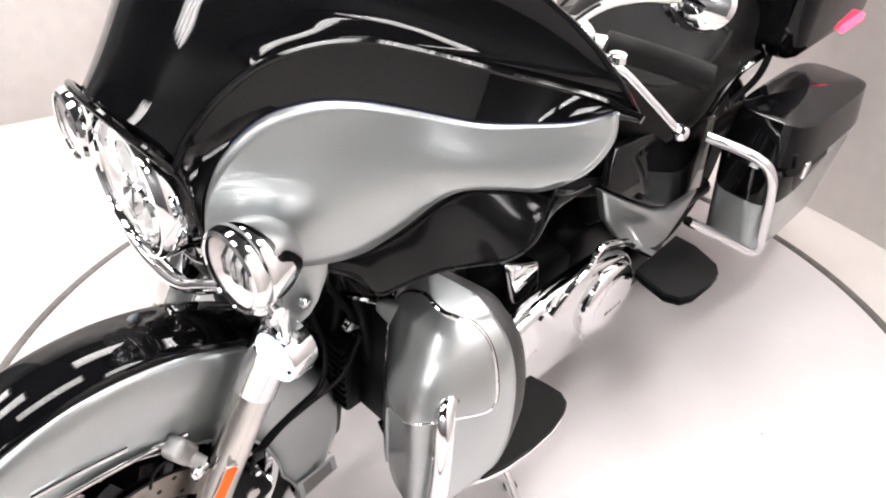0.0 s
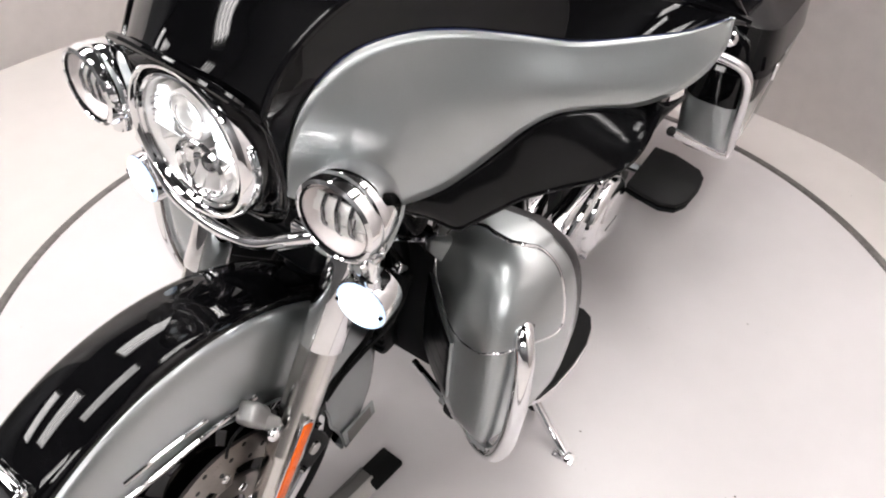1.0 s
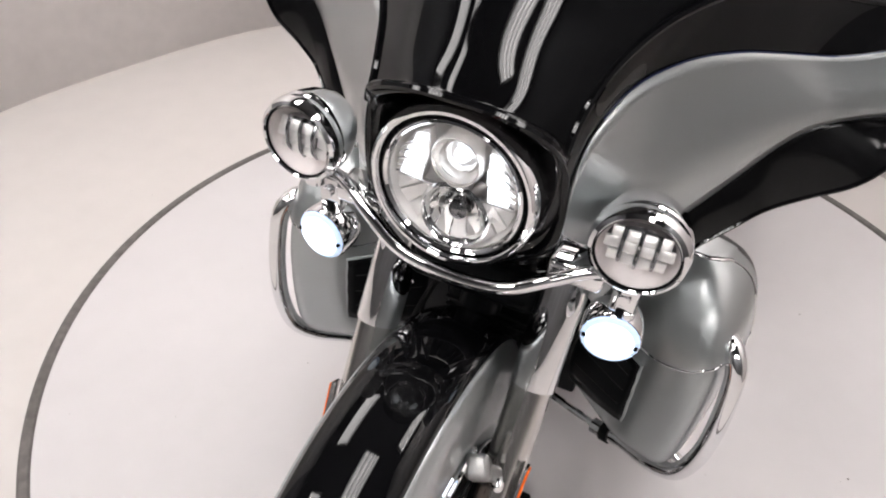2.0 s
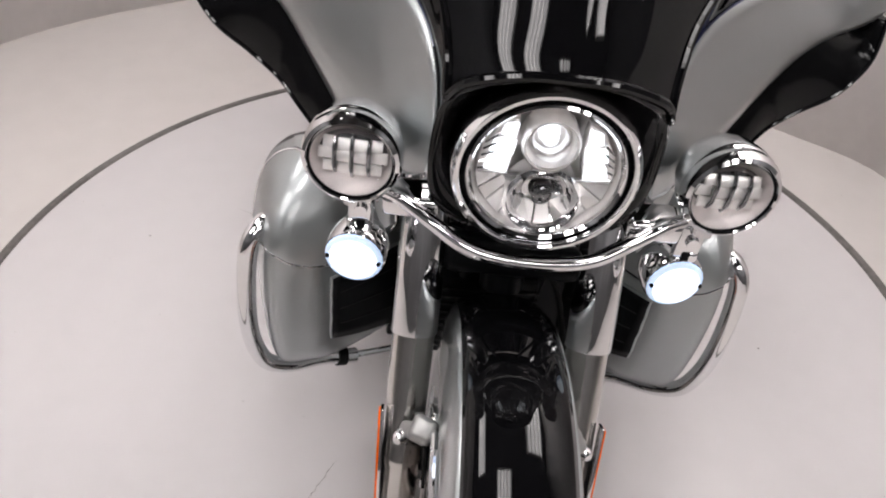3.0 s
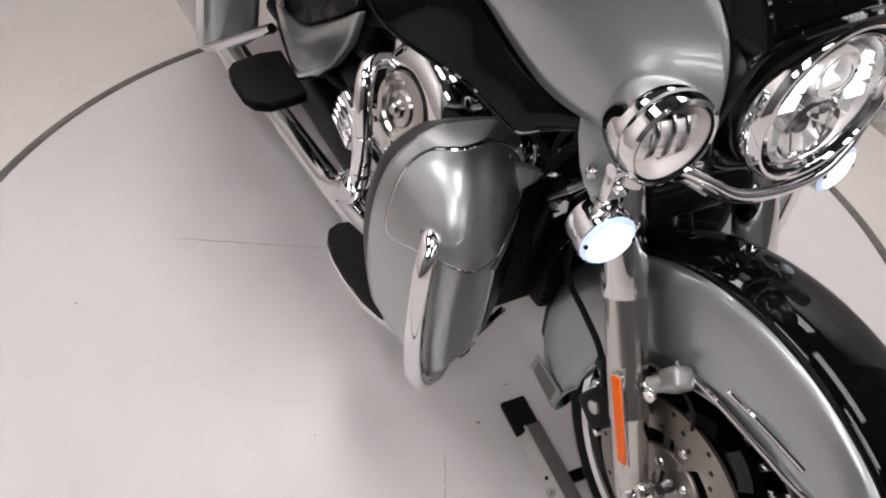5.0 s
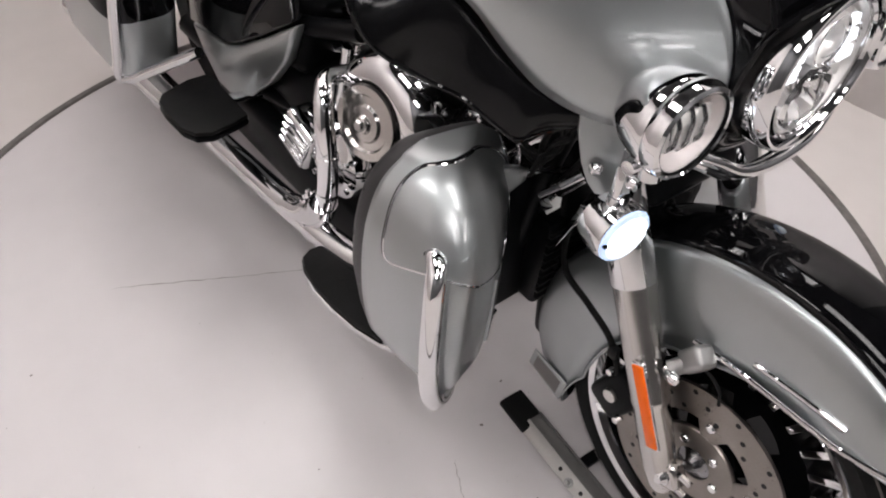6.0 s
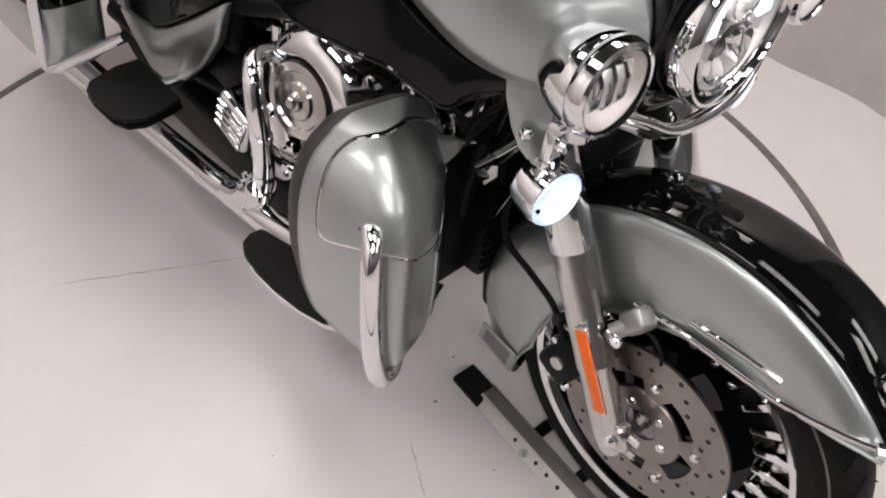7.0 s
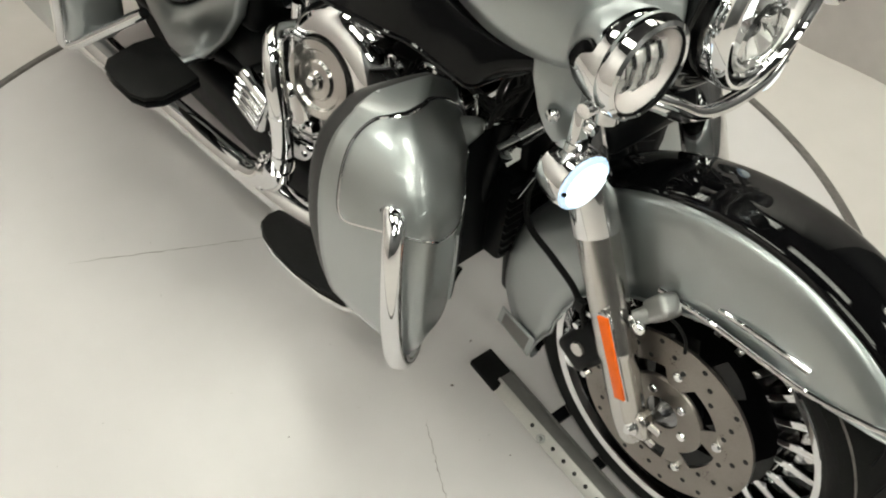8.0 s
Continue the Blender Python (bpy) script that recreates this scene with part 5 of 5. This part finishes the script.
# side covers
for s in (-1, 1):
    pts = [V(0.215, 0.835, 0.638), V(0.222, 0.95, 0.56), V(0.228, 1.06, 0.49), V(0.23, 1.115, 0.466), V(0.228, 1.2, 0.45), V(0.222, 1.315, 0.425), V(0.218, 1.28, 0.36), V(0.215, 1.225, 0.303), V(0.213, 1.17, 0.3), V(0.212, 1.06, 0.354), V(0.212, 0.96, 0.445), V(0.212, 0.885, 0.535)]
    cover = bpart("side_cover", slab(flip(pts, s), (-s * 0.03, 0, 0), 0.008, 3), SILVER, "silver side cover with black upper panel")
    top = [V(0.217, 0.84, 0.642), V(0.224, 0.95, 0.565), V(0.23, 1.06, 0.495), V(0.232, 1.115, 0.471), V(0.23, 1.2, 0.455), V(0.224, 1.318, 0.43), V(0.2, 1.34, 0.62), V(0.19, 1.1, 0.68), V(0.19, 0.9, 0.7)]
    part("upper_panel", slab(flip(top, s), (-s * 0.025, 0, 0), 0.006, 2), BLACK, cover, "gloss black upper panel")
    bpart("seat_rail", tube(flip([(0.14, 0.72, 0.66), (0.17, 0.9, 0.6), (0.18, 1.1, 0.55), (0.18, 1.6, 0.55)], s), 0.02, 12, 4), SATIN)

# saddlebags with guards
for s in (-1, 1):
    def bag_rows(z0, z1, grow0, grow1):
        rows = []
        for t in (0.0, 0.06, 0.5, 0.94, 1.0):
            z = z0 + (z1 - z0) * t
            g = grow0 + (grow1 - grow0) * t - (0.014 if t in (0.0, 1.0) else 0)
            ring = []
            for k in range(36):
                a = math.tau * k / 36
                c, e = math.cos(a), math.sin(a)
                ring.append(V(s * (0.335 + (0.098 + g) * math.copysign(abs(c) ** 0.5, c)), 1.5 + (0.225 + g) * math.copysign(abs(e) ** 0.42, e), z + 0.05 * (1.5 - (1.5 + 0.225 * e)) * (1 if t > 0.5 else 0.6)))
            rows.append(ring)
        rows.insert(0, [V(s * 0.335, 1.5, z0)] * 36)
        rows.append([V(s * 0.335, 1.5, z1 + 0.012)] * 36)
        return rows
    bm = loft(bag_rows(0.31, 0.575, -0.02, 0.004), wrap=True)
    split = V(0, -0.4, 1).normalized()
    bmesh.ops.bisect_plane(bm, geom=bm.verts[:] + bm.edges[:] + bm.faces[:], plane_co=(0, 1.28, 0.475), plane_no=split)
    for f in bm.faces:
        f.material_index = 1 if (f.calc_center_median() - V(0, 1.28, 0.475)).dot(split) > 0 else 0
    bag = bpart("saddlebag", bm, (SILVER, BLACK), "hard saddlebag, silver body with gloss black lid")
    part("lid", loft(bag_rows(0.582, 0.69, 0.007, -0.008), wrap=True), BLACK, bag, "gloss black lid")
    latch = part("latch", block((s * 0.447, 1.305, 0.6), (0.01, 0.02, 0.042), 0.004, segs=3), CHROME, bag, "chrome lid latch")
    bpart("saddlebag_guard", tube(flip([(0.26, 1.16, 0.66), (0.33, 1.18, 0.652), (0.385, 1.197, 0.636), (0.408, 1.215, 0.60), (0.413, 1.245, 0.535), (0.413, 1.3, 0.4), (0.41, 1.338, 0.332), (0.395, 1.322, 0.32), (0.35, 1.225, 0.388), (0.3, 1.1, 0.475)], s), 0.0125, 14, 6), CHROME, "chrome saddlebag guard bar")

# rear fender, rear wheel, luggage box with lit red lamp
rw = bpart("rear_wheel", lathe([(0.06, -0.09), (0.2, -0.06), (0.2, 0.06), (0.06, 0.09)], (0, 1.5, 0.305), (1, 0, 0), 40), SATIN, "black rear wheel")
part("tyre", lathe([(0.2, -0.08), (0.26, -0.09), (0.295, -0.07), (0.305, -0.03), (0.305, 0.03), (0.295, 0.07), (0.26, 0.09), (0.2, 0.08)], (0, 1.5, 0.305), (1, 0, 0), 64), RUBBER, rw)
rows = []
for k in range(25):
    a = radians(-10 + 190 * k / 24)
    rows.append([V(x, 1.5 + (0.36 - abs(x) * 0.35) * math.cos(a), 0.305 + (0.36 - abs(x) * 0.35) * math.sin(a)) for x in (-0.105, -0.1, -0.07, 0, 0.07, 0.1, 0.105)])
bpart("rear_fender", loft(rows), BLACK, "gloss black rear fender", thick=0.005)
box = bpart("luggage_box", block((0, 1.7, 0.9), (0.58, 0.46, 0.33), 0.05, segs=4), BLACK, "gloss black rear luggage box")
part("lid_line", block((0, 1.7, 0.93), (0.587, 0.467, 0.012), 0.003), PLASTIC, box)
for s in (-1, 1):
    part("wrap_lamp", block((s * 0.293, 1.81, 0.765), (0.014, 0.14, 0.022), 0.005), RED_GLOW, box, "lit red wrap-around lamp")
    part("latch", block((s * 0.293, 1.58, 0.93), (0.014, 0.03, 0.05), 0.004), CHROME, box)
    bpart("rack_rail", tube(flip([(0.16, 1.36, 0.56), (0.18, 1.42, 0.68), (0.2, 1.48, 0.728), (0.2, 1.85, 0.73)], s), 0.009, 10, 5), CHROME, "chrome luggage rack rail")
    bpart("rack_brace", tube(flip([(0.19, 1.44, 0.62), (0.21, 1.5, 0.68), (0.21, 1.53, 0.74)], s), 0.009, 10, 4), SATIN)
part("backrest", block((0, 1.47, 1.0), (0.4, 0.07, 0.22), 0.03, Matrix.Rotation(radians(-8), 4, "X"), segs=4), LEATHER, box, "black leather backrest pad")

# ---- wheel chock on the floor ----
chock = tagged(new("wheel_chock"), "grey steel wheel chock with black rubber-tipped rails under the front wheel", "wheel chock")
chock.matrix_basis = pose(0.002, 0, 0, 0, 0, -3)
for s in (-1, 1):
    x = s * 0.098
    lean = Matrix.Rotation(radians(s * 32), 4, "Y")
    part("rail", block((x + s * 0.014, -0.105, 0.012), (0.029, 0.57, 0.005), 0.0015, lean), PALE_STEEL, chock, "pale perforated steel rail face")
    part("channel", block((x - s * 0.011, -0.105, 0.012), (0.027, 0.57, 0.014), 0.002), TRIM, chock, "dark grey steel channel")
    part("channel_lip", block((x - s * 0.0265, -0.105, 0.014), (0.004, 0.57, 0.018), 0.001), TRIM, chock)
    part("end_pad", block((x, 0.208, 0.0095), (0.058, 0.084, 0.018), 0.005), RUBBER, chock, "black rubber end pad")
    for k in range(14):
        bm = lathe([(0.0, 0.0006), (0.0042, 0.0006), (0.0046, 0.0)], (0, 0, 0), (0, 0, 1), 10)
        bmesh.ops.transform(bm, matrix=Matrix.Translation((x + s * 0.0155, 0.06 - 0.031 * k, 0.0142)) @ lean, verts=bm.verts)
        part("hole", bm, PLASTIC, chock)
    part("bolt", lathe([(0.0, 0.016), (0.005, 0.016), (0.006, 0.004), (0.01, 0.003), (0.01, 0.0)], (x + s * 0.02, 0.029, 0.011), (s * 0.6, 0, 0.8), 8), CAST, chock)
    for y in (0.045, -0.075, -0.2, -0.32):
        part("cross_arm", block((s * 0.045, y, 0.01), (0.075, 0.024, 0.012), 0.002), SATIN, chock, "black cross arm towards the tyre")

# ---- wear on the floor ----
def crack(points, w, name, label):
    rng = random.Random(len(points) * 7 + int(points[0][0] * 100))
    line = resample(spline([V(x, y, 0) for x, y in points], 6), 40)
    bm = bmesh.new()
    rows = []
    for i, q in enumerate(line):
        d = (line[min(i + 1, 39)] - line[max(i - 1, 0)]).normalized()
        n = V(-d.y, d.x, 0)
        ww = w * rng.uniform(0.3, 1.2) * min(1, i / 6, (39 - i) / 6 + 0.05)
        j = rng.uniform(-0.002, 0.002)
        rows.append([q + n * (j + ww) + V(0, 0, 0.0008), q + n * (j - ww) + V(0, 0, 0.0008)])
    loft(rows, bm)
    thing(name, bm, CRACK, label, "floor crack", "structure")


crack([(-0.68, 1.043), (-0.6, 1.003), (-0.41, 0.904), (-0.29, 0.845), (-0.1, 0.75)], 0.0011, "floor_crack", "hairline crack in the white floor coating")
crack([(-0.262, 0.215), (-0.274, 0.192), (-0.3, 0.136), (-0.325, 0.082), (-0.345, 0.03)], 0.0008, "floor_crack", "hairline crack in the white floor coating")
rng = random.Random(4)
for x, y, r in ((-0.172, 0.24, 0.004), (-0.181, 0.05, 0.002), (0.41, 0.55, 0.003), (-0.5, 0.35, 0.002), (0.75, 0.6, 0.003), (-0.07, 0.3, 0.004), (-0.9, 0.9, 0.003), (0.6, 1.1, 0.0025)):
    bm = bmesh.new()
    bm.faces.new([bm.verts.new((x + r * rng.uniform(0.6, 1.3) * math.cos(k * math.tau / 9), y + r * rng.uniform(0.4, 1.0) * math.sin(k * math.tau / 9), 0.0009)) for k in range(9)])
    thing("floor_speck", bm, CRACK, "small dark speck on the white floor", "speck", "structure")
for a, z, w in ((20, 0.28, 0.05), (38, 0.22, 0.03), (5, 0.35, 0.025), (55, 0.3, 0.02), (-10, 0.3, 0.03), (140, 0.15, 0.03)):
    bm = bmesh.new()
    c, d = HUB + V(math.cos(radians(a)), math.sin(radians(a)), 0) * (wall_reach(a) - 0.002), V(-math.sin(radians(a)), math.cos(radians(a)), 0)
    bm.faces.new([bm.verts.new(c + d * w * rng.uniform(0.6, 1.1) * math.cos(k * math.tau / 11) + V(0, 0, z + w * 0.3 * rng.uniform(0.5, 1.1) * math.sin(k * math.tau / 11))) for k in range(11)])
    thing("wall_scuff", bm, SCUFF, "grey scuff mark on the wall", "scuff", "structure")

# dust and grit on the floor, and nicks in the edge strip
rng = random.Random(11)
bm = bmesh.new()
for k in range(150):
    a, d = rng.uniform(0, math.tau), 1.45 * math.sqrt(rng.random())
    x, y, r = HUB.x + d * math.cos(a), HUB.y + d * math.sin(a), rng.uniform(0.0005, 0.0014)
    z = 0.001 if d < 1.2 else -0.003
    bm.faces.new([bm.verts.new((x + r * rng.uniform(0.5, 1.4) * math.cos(j * math.tau / 6), y + r * rng.uniform(0.5, 1.4) * math.sin(j * math.tau / 6), z)) for j in range(6)])
thing("floor_grit", bm, SCUFF, "scattered grey grit and dust on the white floor", "grit", "stuff")
bm = bmesh.new()
for k in range(34):
    a, w, h = rng.uniform(0, math.tau), rng.uniform(0.004, 0.02), rng.uniform(0.002, 0.005)
    r0 = rng.uniform(1.21, 1.222)
    bm.faces.new([bm.verts.new(HUB + V(math.cos(a + w * math.cos(j * math.tau / 8) * rng.uniform(0.6, 1) / 1.2) * (r0 + h * math.sin(j * math.tau / 8)), math.sin(a + w * math.cos(j * math.tau / 8) * rng.uniform(0.6, 1) / 1.2) * (r0 + h * math.sin(j * math.tau / 8)), 0.0066)) for j in range(8)])
thing("edge_nick", bm, CRACK, "dark nicks worn into the turntable edge strip", "nick", "stuff")
